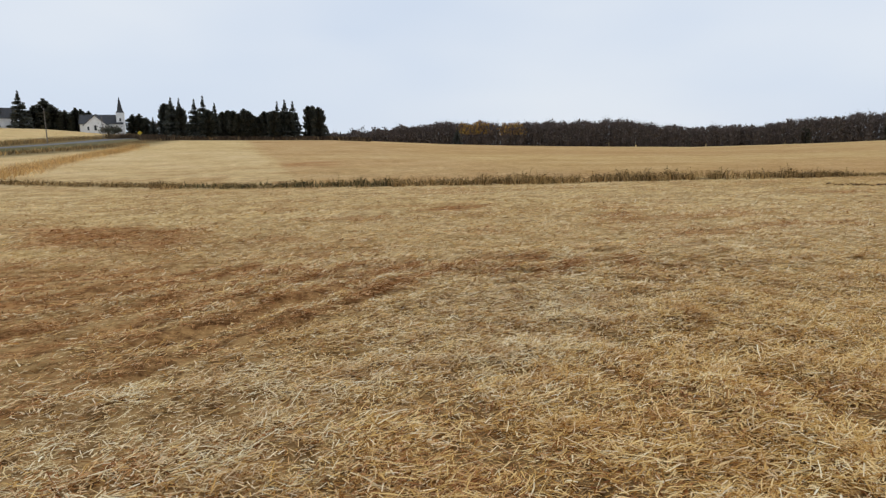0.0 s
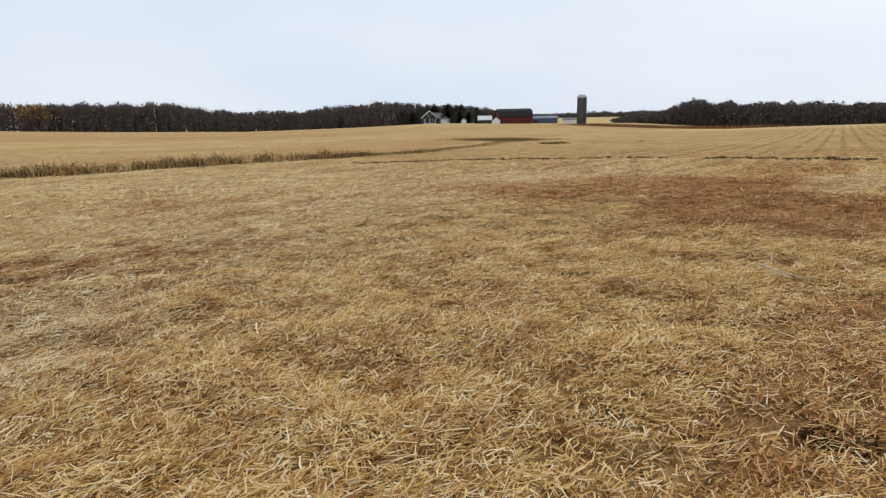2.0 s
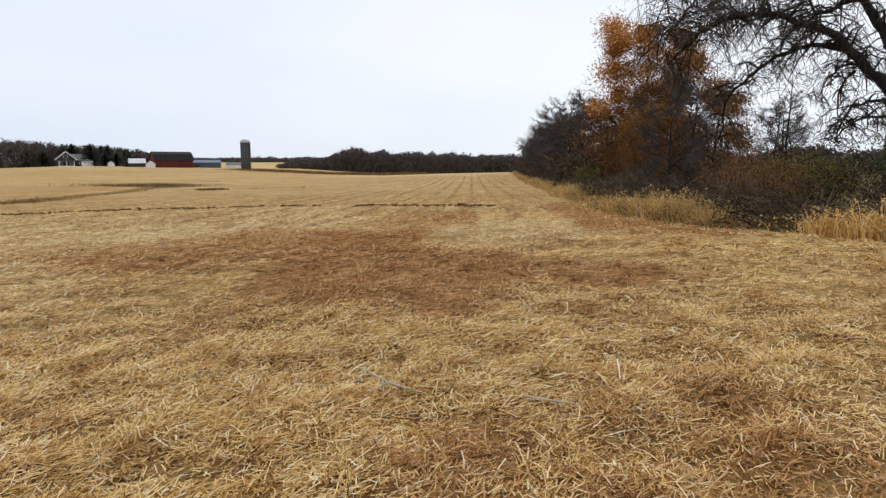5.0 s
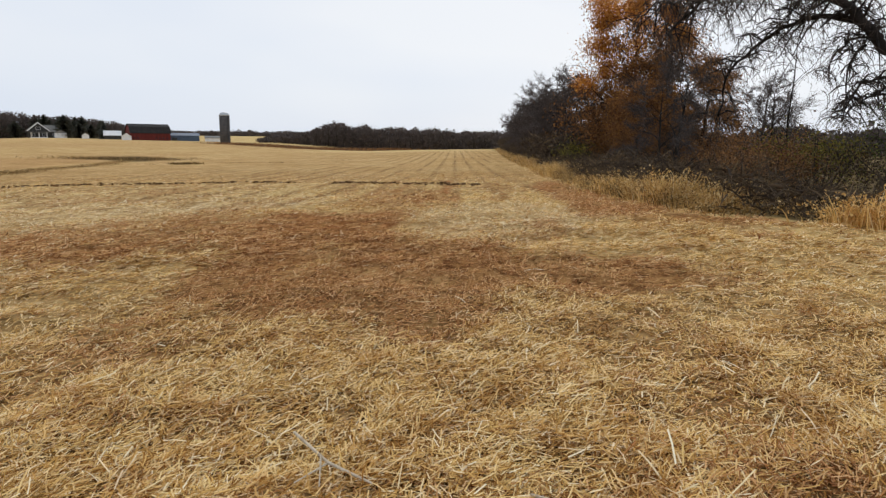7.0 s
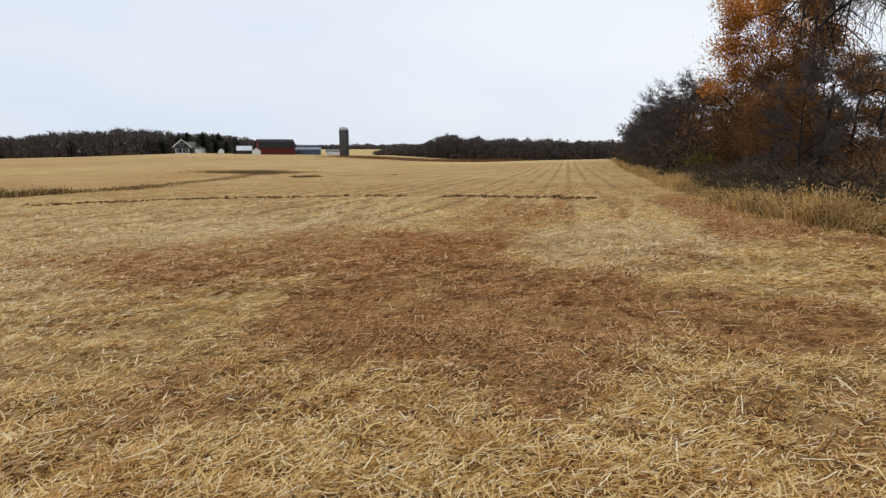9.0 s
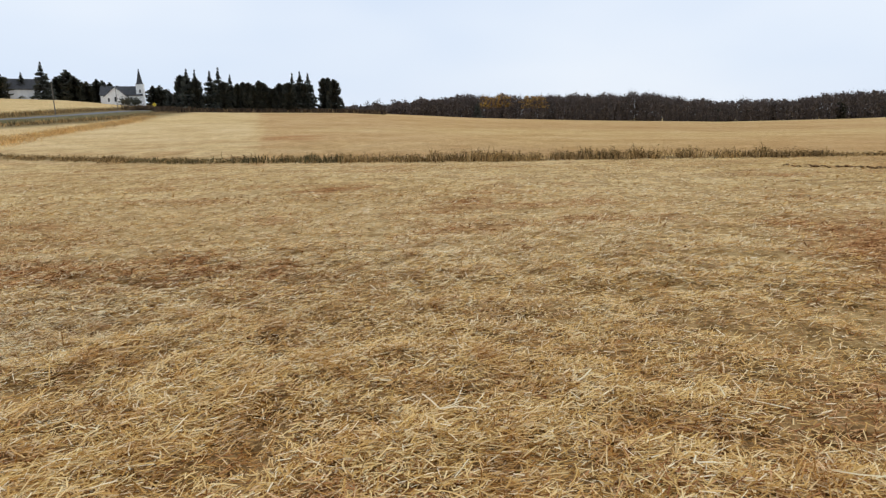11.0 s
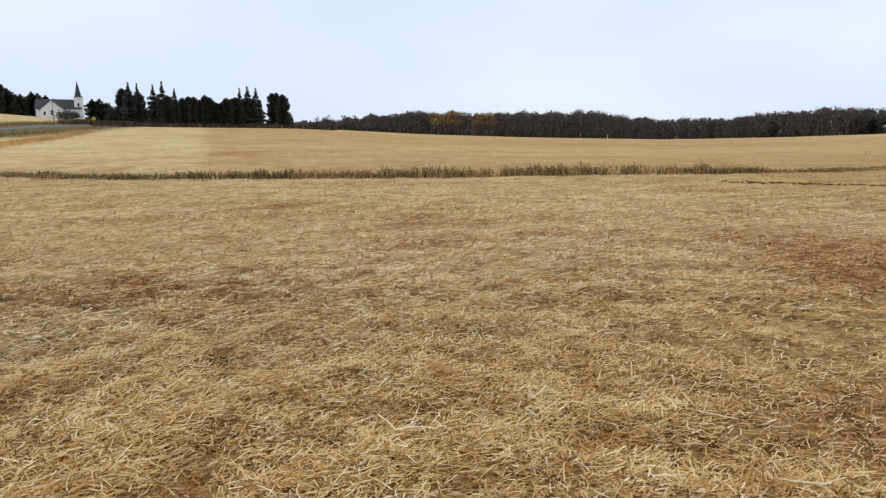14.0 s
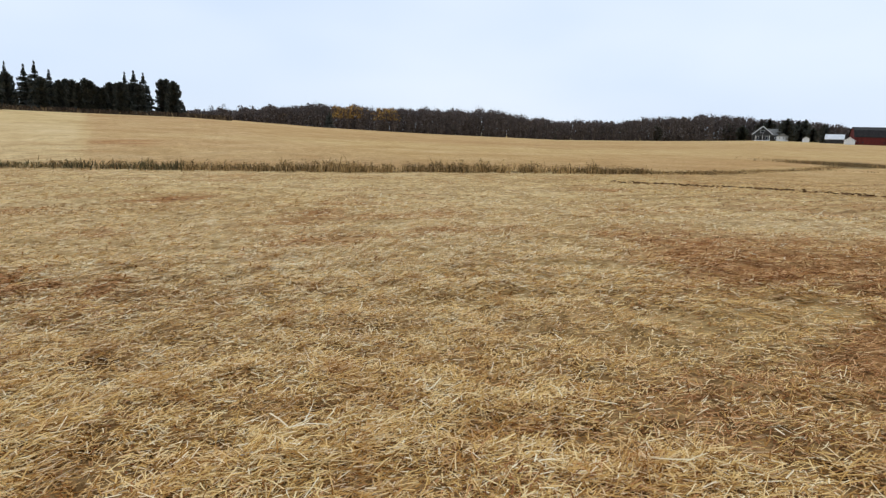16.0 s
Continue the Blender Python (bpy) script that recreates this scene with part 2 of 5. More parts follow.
def pale(x, y):
    """Where the straw lies thick and bleached, 0 to 1."""
    x, y = np.asarray(x, float), np.asarray(y, float)
    jx = x + 1.0 * (fbm(x * 0.6, y * 0.6, 61) - 0.5)
    jy = y + 1.0 * (fbm(x * 0.6, y * 0.6, 73) - 0.5)
    m = 0.6 * oval(jx, jy, 0.1, 16.5, 1.8, 3.0, 0, 0.25)
    m = np.maximum(m, 0.9 * oval(jx, jy, -8.4, 19.6, 4.3, 1.5, 30, 0.3))
    m = np.maximum(m, 0.5 * oval(jx, jy, -16.5, 1.5, 2.5, 4.5, 0))
    m = np.maximum(m, 0.6 * oval(jx, jy, -30, 2, 6.0, 9.0, 0))
    m = np.maximum(m, 0.55 * oval(jx, jy, -24, 14, 13.0, 11.0, 0))
    m = np.maximum(m, 0.7 * oval(jx, jy, -15.0, -0.5, 2.6, 3.0, 0))
    m = np.maximum(m, 0.58 * (1 - smooth(-9, -3, x)) * (1 - 0.75 * smooth(20, 34, y)))
    m = np.maximum(m, 0.75 * oval(jx, jy, -4.2, -1.0, 2.0, 1.4, 0, 0.4))
    m = np.maximum(m, 0.7 * oval(jx, jy, -5.8, 2.2, 2.4, 1.4, -45, 0.4))
    strip = (1 - smooth(-0.6, 0.6, y - (4.6 + 0.058 * x))) * (1 - smooth(130, 175, -x)) * smooth(46, 48, -x)
    m = np.maximum(m, 0.95 * strip)
    swath = fbm(x * 1.5, y * 0.3, 81, 3)
    return np.clip(m * (0.55 + 0.5 * fbm(x * 1.1, y * 1.1, 80, 3) + 0.4 * swath), 0, 1)


# ---------- materials ----------
def material(name, rough=0.8, metal=0.0):
    m = bpy.data.materials.new(name)
    m.use_nodes = True
    b = m.node_tree.nodes["Principled BSDF"]
    b.inputs["Roughness"].default_value = rough
    b.inputs["Metallic"].default_value = metal
    b.inputs["Specular IOR Level"].default_value = 0.25
    return m, m.node_tree.nodes, m.node_tree.links, b


def ramp_node(nodes, stops):
    r = nodes.new("ShaderNodeValToRGB")
    e = r.color_ramp.elements
    while len(e) < len(stops):
        e.new(0.5)
    for el, (p, c) in zip(e, stops):
        el.position, el.color = p, (*c, 1)
    return r


def noise_node(nodes, links, scale, detail=4.0, rough=0.55, stretch=None):
    pos = nodes.new("ShaderNodeTexCoord")
    n = nodes.new("ShaderNodeTexNoise")
    n.inputs["Scale"].default_value = scale
    n.inputs["Detail"].default_value = detail
    n.inputs["Roughness"].default_value = rough
    if stretch:
        mp = nodes.new("ShaderNodeMapping")
        mp.inputs["Scale"].default_value = stretch[:3]
        if len(stretch) > 3:
            mp.inputs["Rotation"].default_value = (0, 0, radians(stretch[3]))
        links.new(pos.outputs["Object"], mp.inputs["Vector"])
        links.new(mp.outputs["Vector"], n.inputs["Vector"])
    else:
        links.new(pos.outputs["Object"], n.inputs["Vector"])
    return n


def mix_node(nodes, links, a, b, fac, how="MIX"):
    m = nodes.new("ShaderNodeMix")
    m.data_type, m.blend_type = "RGBA", how
    for key, v in (("Factor", fac), ("A", a), ("B", b)):
        if isinstance(v, (int, float)):
            m.inputs[key].default_value = v
        elif isinstance(v, tuple):
            m.inputs[key].default_value = (*v, 1)
        else:
            links.new(v, m.inputs[key])
    return m.outputs["Result"]


def bump_node(nodes, links, bsdf, height, strength, distance):
    b = nodes.new("ShaderNodeBump")
    b.inputs["Strength"].default_value, b.inputs["Distance"].default_value = strength, distance
    links.new(height, b.inputs["Height"])
    links.new(b.outputs["Normal"], bsdf.inputs["Normal"])


def surface(name, dark, light, scale=3.0, rough=0.8, bump=0.3, metal=0.0, grain=None, stretch=None):
    """A two-scale mottled surface between two colours, with fine relief."""
    m, n, l, b = material(name, rough, metal)
    big = noise_node(n, l, scale, 4, 0.6, stretch)
    fine = noise_node(n, l, scale * (grain or 9), 3, 0.6, stretch)
    add = n.new("ShaderNodeMath")
    add.operation = "MULTIPLY_ADD"
    l.new(fine.outputs["Fac"], add.inputs[0])
    add.inputs[1].default_value = 0.45
    mul = n.new("ShaderNodeMath")
    mul.operation = "MULTIPLY"
    l.new(big.outputs["Fac"], mul.inputs[0])
    mul.inputs[1].default_value = 0.6
    l.new(mul.outputs[0], add.inputs[2])
    r = ramp_node(n, [(0.36, dark), (0.68, light)])
    l.new(add.outputs[0], r.inputs["Fac"])
    l.new(r.outputs["Color"], b.inputs["Base Color"])
    bump_node(n, l, b, fine.outputs["Fac"], bump, 0.02)
    return m


def foliage(name, stops, rough=0.7, through=0.25):
    """Leaves, blades or twigs whose colour changes from piece to piece."""
    m, n, l, b = material(name, rough)
    geo = n.new("ShaderNodeNewGeometry")
    r = ramp_node(n, stops)
    l.new(geo.outputs["Random Per Island"], r.inputs["Fac"])
    patch = noise_node(n, l, 0.35, 2)
    shade = ramp_node(n, [(0.3, (0.65, 0.62, 0.6)), (0.7, (1.15, 1.12, 1.05))])
    l.new(patch.outputs["Fac"], shade.inputs["Fac"])
    col = mix_node(n, l, r.outputs["Color"], shade.outputs["Color"], 1.0, "MULTIPLY")
    l.new(col, b.inputs["Base Color"])
    b.inputs["Subsurface Weight"].default_value = 0.0
    if through:
        thin = n.new("ShaderNodeBsdfTranslucent")
        l.new(col, thin.inputs["Color"])
        mx = n.new("ShaderNodeMixShader")
        mx.inputs["Fac"].default_value = through
        l.new(b.outputs["BSDF"], mx.inputs[1])
        l.new(thin.outputs["BSDF"], mx.inputs[2])
        l.new(mx.outputs["Shader"], n["Material Output"].inputs["Surface"])
    return m


STRAW_RAMP = [(0.0, (0.20, 0.085, 0.022)), (0.2, (0.50, 0.275, 0.08)), (0.5, (0.74, 0.48, 0.18)), (0.85, (0.86, 0.64, 0.33)), (1.0, (0.90, 0.77, 0.54))]
ROT_RAMP = [(0.0, (0.08, 0.027, 0.013)), (0.4, (0.29, 0.108, 0.042)), (0.75, (0.52, 0.23, 0.09)), (1.0, (0.74, 0.43, 0.2))]


def straw_material():
    m, n, l, b = material("straw", 0.8)
    b.inputs["Specular IOR Level"].default_value = 0.0
    geo = n.new("ShaderNodeNewGeometry")
    r = ramp_node(n, STRAW_RAMP)
    rot = ramp_node(n, ROT_RAMP)
    l.new(geo.outputs["Random Per Island"], r.inputs["Fac"])
    l.new(geo.outputs["Random Per Island"], rot.inputs["Fac"])
    at = n.new("ShaderNodeAttribute")
    at.attribute_name = "rot"
    dry = n.new("ShaderNodeAttribute")
    dry.attribute_name = "bleached"
    light = ramp_node(n, [(0.0, (0.42, 0.26, 0.1)), (0.4, (0.71, 0.55, 0.31)), (1.0, (0.88, 0.78, 0.57))])
    l.new(geo.outputs["Random Per Island"], light.inputs["Fac"])
    col = mix_node(n, l, r.outputs["Color"], light.outputs["Color"], dry.outputs["Fac"])
    clump = noise_node(n, l, 2.4, 6, 0.7)
    hue = ramp_node(n, [(0.34, (0.66, 0.52, 0.42)), (0.46, (0.97, 0.92, 0.86)), (0.56, (1.03, 1.05, 1.02)), (0.68, (1.12, 1.15, 1.2))])
    l.new(clump.outputs["Fac"], hue.inputs["Fac"])
    col = mix_node(n, l, col, hue.outputs["Color"], 1.0, "MULTIPLY")
    col = mix_node(n, l, col, rot.outputs["Color"], at.outputs["Fac"])
    l.new(col, b.inputs["Base Color"])
    return m


def ground_material():
    m, n, l, b = material("stubble_ground", 0.9)
    b.inputs["Specular IOR Level"].default_value = 0.03
    a = noise_node(n, l, 26, 4, 0.65, (1, 0.22, 1, 20))
    c = noise_node(n, l, 26, 4, 0.65, (0.22, 1, 1, -25))
    both = n.new("ShaderNodeMath")
    both.operation = "MAXIMUM"
    l.new(a.outputs["Fac"], both.inputs[0])
    l.new(c.outputs["Fac"], both.inputs[1])
    big = noise_node(n, l, 0.9, 5, 0.6)
    mid = noise_node(n, l, 5.0, 4, 0.6)
    sums = n.new("ShaderNodeMath")
    sums.operation = "MULTIPLY_ADD"
    l.new(mid.outputs["Fac"], sums.inputs[0])
    sums.inputs[1].default_value = 0.75
    half = n.new("ShaderNodeMath")
    half.operation = "MULTIPLY"
    l.new(both.outputs[0], half.inputs[0])
    half.inputs[1].default_value = 0.55
    l.new(half.outputs[0], sums.inputs[2])
    # the dark end of the straw ramp paints the shade between clumps
    straw = ramp_node(n, [(0.44, (0.13, 0.057, 0.017)), (0.53, (0.355, 0.215, 0.07)), (0.62, (0.56, 0.41, 0.175)), (0.78, (0.70, 0.555, 0.30))])
    rot = ramp_node(n, [(0.46, (0.065, 0.022, 0.01)), (0.58, (0.23, 0.085, 0.03)), (0.74, (0.45, 0.215, 0.08))])
    bleach = ramp_node(n, [(0.44, (0.27, 0.155, 0.055)), (0.56, (0.52, 0.37, 0.18)), (0.76, (0.70, 0.55, 0.32))])
    for r in (straw, rot, bleach):
        l.new(sums.outputs[0], r.inputs["Fac"])
    rots, pales, turf = (n.new("ShaderNodeAttribute") for _ in range(3))
    rots.attribute_name, pales.attribute_name, turf.attribute_name = "rot", "bleached", "turf"
    col = mix_node(n, l, straw.outputs["Color"], bleach.outputs["Color"], pales.outputs["Fac"])
    col = mix_node(n, l, col, rot.outputs["Color"], rots.outputs["Fac"])
    tone = ramp_node(n, [(0.3, (0.84, 0.82, 0.76)), (0.7, (1.12, 1.1, 1.06))])
    l.new(big.outputs["Fac"], tone.inputs["Fac"])
    wide = noise_node(n, l, 0.11, 6, 0.7)
    sweep = ramp_node(n, [(0.36, (0.84, 0.76, 0.66)), (0.5, (0.98, 0.94, 0.88)), (0.66, (1.06, 1.06, 1.08))])
    l.new(wide.outputs["Fac"], sweep.inputs["Fac"])
    col = mix_node(n, l, col, sweep.outputs["Color"], 1.0, "MULTIPLY")
    col = mix_node(n, l, col, tone.outputs["Color"], 1.0, "MULTIPLY")
    # litter under the straw, its colour darkened for the shade between pieces
    duff_shade = n.new("ShaderNodeAttribute")
    duff_shade.attribute_name = "duff_shade"
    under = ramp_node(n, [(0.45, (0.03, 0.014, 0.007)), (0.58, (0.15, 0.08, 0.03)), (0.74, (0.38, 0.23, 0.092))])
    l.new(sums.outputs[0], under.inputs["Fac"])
    col = mix_node(n, l, col, under.outputs["Color"], duff_shade.outputs["Fac"])
    grass = ramp_node(n, [(0.4, (0.03, 0.034, 0.013)), (0.6, (0.085, 0.07, 0.03)), (0.8, (0.19, 0.125, 0.05))])
    l.new(sums.outputs[0], grass.inputs["Fac"])
    col = mix_node(n, l, col, grass.outputs["Color"], turf.outputs["Fac"])
    where = n.new("ShaderNodeTexCoord")
    xyz = n.new("ShaderNodeSeparateXYZ")
    l.new(where.outputs["Object"], xyz.inputs[0])
    slant, turns, wave, worn, shown = (n.new("ShaderNodeMath") for _ in range(5))
    slant.operation, turns.operation, wave.operation, worn.operation, shown.operation = "MULTIPLY_ADD", "MULTIPLY", "SINE", "MULTIPLY", "MULTIPLY"
    l.new(xyz.outputs["Y"], slant.inputs[0])
    slant.inputs[1].default_value = 0.07
    l.new(xyz.outputs["X"], slant.inputs[2])
    l.new(slant.outputs[0], turns.inputs[0])
    turns.inputs[1].default_value = 2 * math.pi / 1.55
    l.new(turns.outputs[0], wave.inputs[0])
    edge = ramp_node(n, [(0.35, (0, 0, 0)), (0.95, (1, 1, 1))])
    l.new(wave.outputs[0], edge.inputs["Fac"])
    broken = noise_node(n, l, 1.0, 3, 0.6, (0.8, 0.07, 1))
    patchy = ramp_node(n, [(0.38, (0, 0, 0)), (0.6, (1, 1, 1))])
    l.new(broken.outputs["Fac"], patchy.inputs["Fac"])
    l.new(edge.outputs["Color"], worn.inputs[0])
    l.new(patchy.outputs["Color"], worn.inputs[1])
    rows = n.new("ShaderNodeAttribute")
    rows.attribute_name = "drilled"
    l.new(worn.outputs[0], shown.inputs[0])
    l.new(rows.outputs["Fac"], shown.inputs[1])
    col = mix_node(n, l, col, under.outputs["Color"], shown.outputs[0])
    l.new(col, b.inputs["Base Color"])
    bump_node(n, l, b, sums.outputs[0], 0.8, 0.05)
    return m


M_GROUND = ground_material()
M_STRAW = straw_material()
M_STICK = surface("weathered_stick", (0.36, 0.28, 0.19), (0.66, 0.56, 0.42), 12, 0.8)
M_LOG = surface("grey_log", (0.25, 0.2, 0.15), (0.55, 0.47, 0.38), 12, 0.85)
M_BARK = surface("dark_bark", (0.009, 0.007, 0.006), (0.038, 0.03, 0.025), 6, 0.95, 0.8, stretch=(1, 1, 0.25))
M_TWIG = foliage("bare_twigs", [(0.0, (0.035, 0.027, 0.024)), (1.0, (0.12, 0.095, 0.08))], 0.9, 0)
M_GREYTWIG = foliage("grey_twigs", [(0.0, (0.05, 0.043, 0.043)), (0.7, (0.11, 0.09, 0.085)), (1.0, (0.16, 0.125, 0.11))], 0.9, 0)
M_ORANGE = foliage("orange_leaves", [(0.0, (0.22, 0.08, 0.018)), (0.35, (0.46, 0.175, 0.028)), (0.75, (0.68, 0.29, 0.045)), (1.0, (0.78, 0.44, 0.1))], 0.6, 0.35)
M_TAWNY = foliage("tawny_leaves", [(0.0, (0.10, 0.05, 0.022)), (0.5, (0.23, 0.105, 0.034)), (1.0, (0.44, 0.2, 0.055))], 0.7, 0.3)
M_RUST = foliage("rusty_leaves", [(0.0, (0.085, 0.052, 0.03)), (0.5, (0.2, 0.1, 0.042)), (1.0, (0.38, 0.19, 0.07))], 0.7, 0.25)
M_OLIVE = foliage("yellow_green_leaves", [(0.0, (0.06, 0.065, 0.012)), (0.6, (0.2, 0.18, 0.03)), (1.0, (0.36, 0.28, 0.05))], 0.6, 0.3)
M_GREEN = foliage("dark_green_leaves", [(0.0, (0.035, 0.05, 0.014)), (0.6, (0.09, 0.12, 0.025)), (0.92, (0.16, 0.18, 0.04)), (1.0, (0.24, 0.22, 0.055))], 0.85, 0.2)
M_BRAMBLE = foliage("bramble", [(0.0, (0.035, 0.025, 0.018)), (0.6, (0.088, 0.062, 0.04)), (0.9, (0.15, 0.105, 0.06)), (1.0, (0.25, 0.18, 0.1))], 0.9, 0.1)
M_DRYGRASS = foliage("dry_grass", [(0.0, (0.38, 0.2, 0.06)), (0.4, (0.66, 0.42, 0.14)), (0.8, (0.82, 0.58, 0.24)), (1.0, (0.9, 0.74, 0.44))], 0.6, 0.4)
M_REED = foliage("ditch_reeds", [(0.0, (0.07, 0.048, 0.022)), (0.4, (0.24, 0.155, 0.062)), (0.75, (0.46, 0.3, 0.12)), (1.0, (0.66, 0.46, 0.2))], 0.85, 0.15)
M_WEED = foliage("dry_weeds", [(0.0, (0.07, 0.048, 0.022)), (0.4, (0.19, 0.13, 0.05)), (0.75, (0.36, 0.23, 0.085)), (1.0, (0.56, 0.37, 0.15))], 0.8, 0.2)
M_GREENWEED = foliage("grey_green_weeds", [(0.0, (0.05, 0.046, 0.022)), (0.6, (0.135, 0.115, 0.05)), (1.0, (0.32, 0.23, 0.1))], 0.8, 0.2)
M_SPRUCE = foliage("spruce_needles", [(0.0, (0.045, 0.052, 0.047)), (0.7, (0.085, 0.093, 0.078)), (1.0, (0.125, 0.125, 0.1))], 0.8, 0.0)
M_PINE = foliage("pine_needles", [(0.0, (0.048, 0.053, 0.043)), (0.7, (0.09, 0.095, 0.072)), (1.0, (0.135, 0.125, 0.09))], 0.8, 0.05)
M_WOOD = foliage("far_wood", [(0.0, (0.09, 0.075, 0.073)), (0.6, (0.12, 0.098, 0.09)), (1.0, (0.16, 0.125, 0.105))], 0.95, 0)
M_WOODTRUNK = foliage("far_trunks", [(0.0, (0.08, 0.067, 0.064)), (1.0, (0.13, 0.108, 0.098))], 0.95, 0)
M_GOLD = foliage("golden_leaves", [(0.0, (0.2, 0.12, 0.05)), (0.5, (0.36, 0.2, 0.05)), (1.0, (0.55, 0.33, 0.06))], 0.8, 0.2)
M_ROAD = surface("asphalt", (0.10, 0.10, 0.105), (0.17, 0.17, 0.175), 0.6, 0.9, 0.2)
M_WHITE = surface("white_clapboard", (0.66, 0.67, 0.68), (0.84, 0.84, 0.83), 0.7, 0.7, 0.15)
M_ROOF = surface("grey_shingles", (0.035, 0.037, 0.042), (0.085, 0.085, 0.09), 1.2, 0.9, 0.4)
M_PALEROOF = surface("weathered_roof", (0.13, 0.13, 0.12), (0.27, 0.26, 0.24), 1.2, 0.9, 0.4)
M_BARNROOF = surface("dark_barn_roof", (0.012, 0.012, 0.013), (0.04, 0.036, 0.034), 0.8, 0.9, 0.3)
M_RED = surface("red_barn_boards", (0.075, 0.012, 0.011), (0.16, 0.03, 0.024), 0.8, 0.85, 0.3, stretch=(3, 3, 0.2))
M_DARKWALL = surface("dark_house_wall", (0.025, 0.025, 0.026), (0.07, 0.068, 0.065), 1.0, 0.8)
M_BLUE = surface("blue_steel", (0.05, 0.075, 0.12), (0.09, 0.125, 0.18), 0.9, 0.5, 0.1, 0.2)
M_CONCRETE = surface("silo_staves", (0.045, 0.046, 0.05), (0.105, 0.10, 0.10), 1.1, 0.9, 0.4, stretch=(1, 1, 0.3))
M_STEEL = surface("galvanised_dome", (0.30, 0.32, 0.34), (0.5, 0.52, 0.54), 1.5, 0.45, 0.1, 0.5)
M_GLASS = surface("dark_window", (0.02, 0.024, 0.03), (0.05, 0.055, 0.065), 1.0, 0.15, 0.0)
M_YELLOW = surface("yellow_sign", (0.55, 0.40, 0.03), (0.70, 0.52, 0.06), 3.0, 0.5, 0.05)
M_POLE = surface("weathered_pole", (0.10, 0.085, 0.07), (0.22, 0.19, 0.16), 4.0, 0.9, 0.3)
M_SOIL = surface("dark_clods", (0.06, 0.03, 0.014), (0.22, 0.12, 0.05), 6.0, 0.95, 0.6)


# ---------- mesh tools ----------
class Geo:
    """Collects points and faces for one mesh."""

    def __init__(self):
        self.v, self.f = [], []

    def add(self, verts, faces):
        k = len(self.v)
        self.v += [tuple(p) for p in verts]
        self.f += [tuple(i + k for i in f) for f in faces]
        return self

    def box(self, cx, cy, cz, sx, sy, sz):
        """A block centred in x and y, standing on cz."""
        p = [(cx + a * sx / 2, cy + b * sy / 2, cz + c * sz) for c in (0, 1) for a, b in ((-1, -1), (1, -1), (1, 1), (-1, 1))]
        return self.add(p, [(3, 2, 1, 0), (4, 5, 6, 7), (0, 1, 5, 4), (1, 2, 6, 5), (2, 3, 7, 6), (3, 0, 4, 7)])

    def prism(self, outline, y0, y1):
        """An outline in x and z, pushed from y0 to y1."""
        n = len(outline)
        p = [(x, y0, z) for x, z in outline] + [(x, y1, z) for x, z in outline]
        f = [tuple(range(n)), tuple(range(2 * n - 1, n - 1, -1))]
        return self.add(p, f + [(i, i + n, (i + 1) % n + n, (i + 1) % n) for i in range(n)])

    def tube(self, pts, radii, sides=6):
        pts = [Vector(p) for p in pts]
        rings, n = [], len(pts)
        for i, p in enumerate(pts):
            d = (pts[min(i + 1, n - 1)] - pts[max(i - 1, 0)]).normalized()
            u = d.cross(Vector((0.31, 0.77, 0.56)))
            u = u.normalized() if u.length > 1e-4 else Vector((1, 0, 0))
            w = d.cross(u)
            rings += [p + (u * math.cos(6.2832 * s / sides) + w * math.sin(6.2832 * s / sides)) * radii[i] for s in range(sides)]
        f = [(i * sides + s, i * sides + (s + 1) % sides, (i + 1) * sides + (s + 1) % sides, (i + 1) * sides + s) for i in range(n - 1) for s in range(sides)]
        f += [tuple(range(sides - 1, -1, -1)), tuple(range((n - 1) * sides, n * sides))]
        return self.add(rings, f)

    def strip(self, pts, width, side=None, tip=0.3):
        """A thin tapering blade along some points."""
        pts = [Vector(p) for p in pts]
        n = len(pts)
        side = Vector(side) if side else (pts[-1] - pts[0]).cross(Vector((random.uniform(-1, 1), random.uniform(-1, 1), random.uniform(-1, 1)))).normalized()
        v = []
        for i, p in enumerate(pts):
            w = side * width * 0.5 * (1 - (1 - tip) * i / (n - 1))
            v += [p - w, p + w]
        return self.add(v, [(2 * i, 2 * i + 1, 2 * i + 3, 2 * i + 2) for i in range(n - 1)])

    def leaf(self, p, size, rng=random):
        """A small folded leaf facing any way."""
        a = Vector((rng.uniform(-1, 1), rng.uniform(-1, 1), rng.uniform(-1, 1))).normalized()
        b = a.cross(Vector((rng.uniform(-1, 1), rng.uniform(-1, 1), rng.uniform(-1, 1)))).normalized()
        p = Vector(p)
        return self.add([p - a * size * 0.5, p + b * size * 0.35, p + a * size * 0.5, p - b * size * 0.35], [(0, 1, 2, 3)])

    def leaves(self, centres, sizes, g, lean=(1, 1, 1)):
        """Many small leaves at once, facing any way, or mostly along lean."""
        n = len(centres)
        a = g.normal(size=(n, 3)) * lean
        a /= np.linalg.norm(a, axis=1)[:, None]
        b = np.cross(a, g.normal(size=(n, 3)))
        b /= np.linalg.norm(b, axis=1)[:, None]
        a, b = a * (0.5 * sizes)[:, None], b * (0.35 * sizes)[:, None]
        k = len(self.v)
        self.v += np.stack([centres - a, centres + b, centres + a, centres - b], 1).reshape(-1, 3).tolist()
        self.f += (k + np.arange(4 * n).reshape(-1, 4)).tolist()
        return self

    def mesh(self, name, smooth_faces=False):
        me = bpy.data.meshes.new(name)
        me.from_pydata(self.v, [], self.f)
        if smooth_faces:
            me.polygons.foreach_set("use_smooth", [True] * len(me.polygons))
        me.update()
        return me


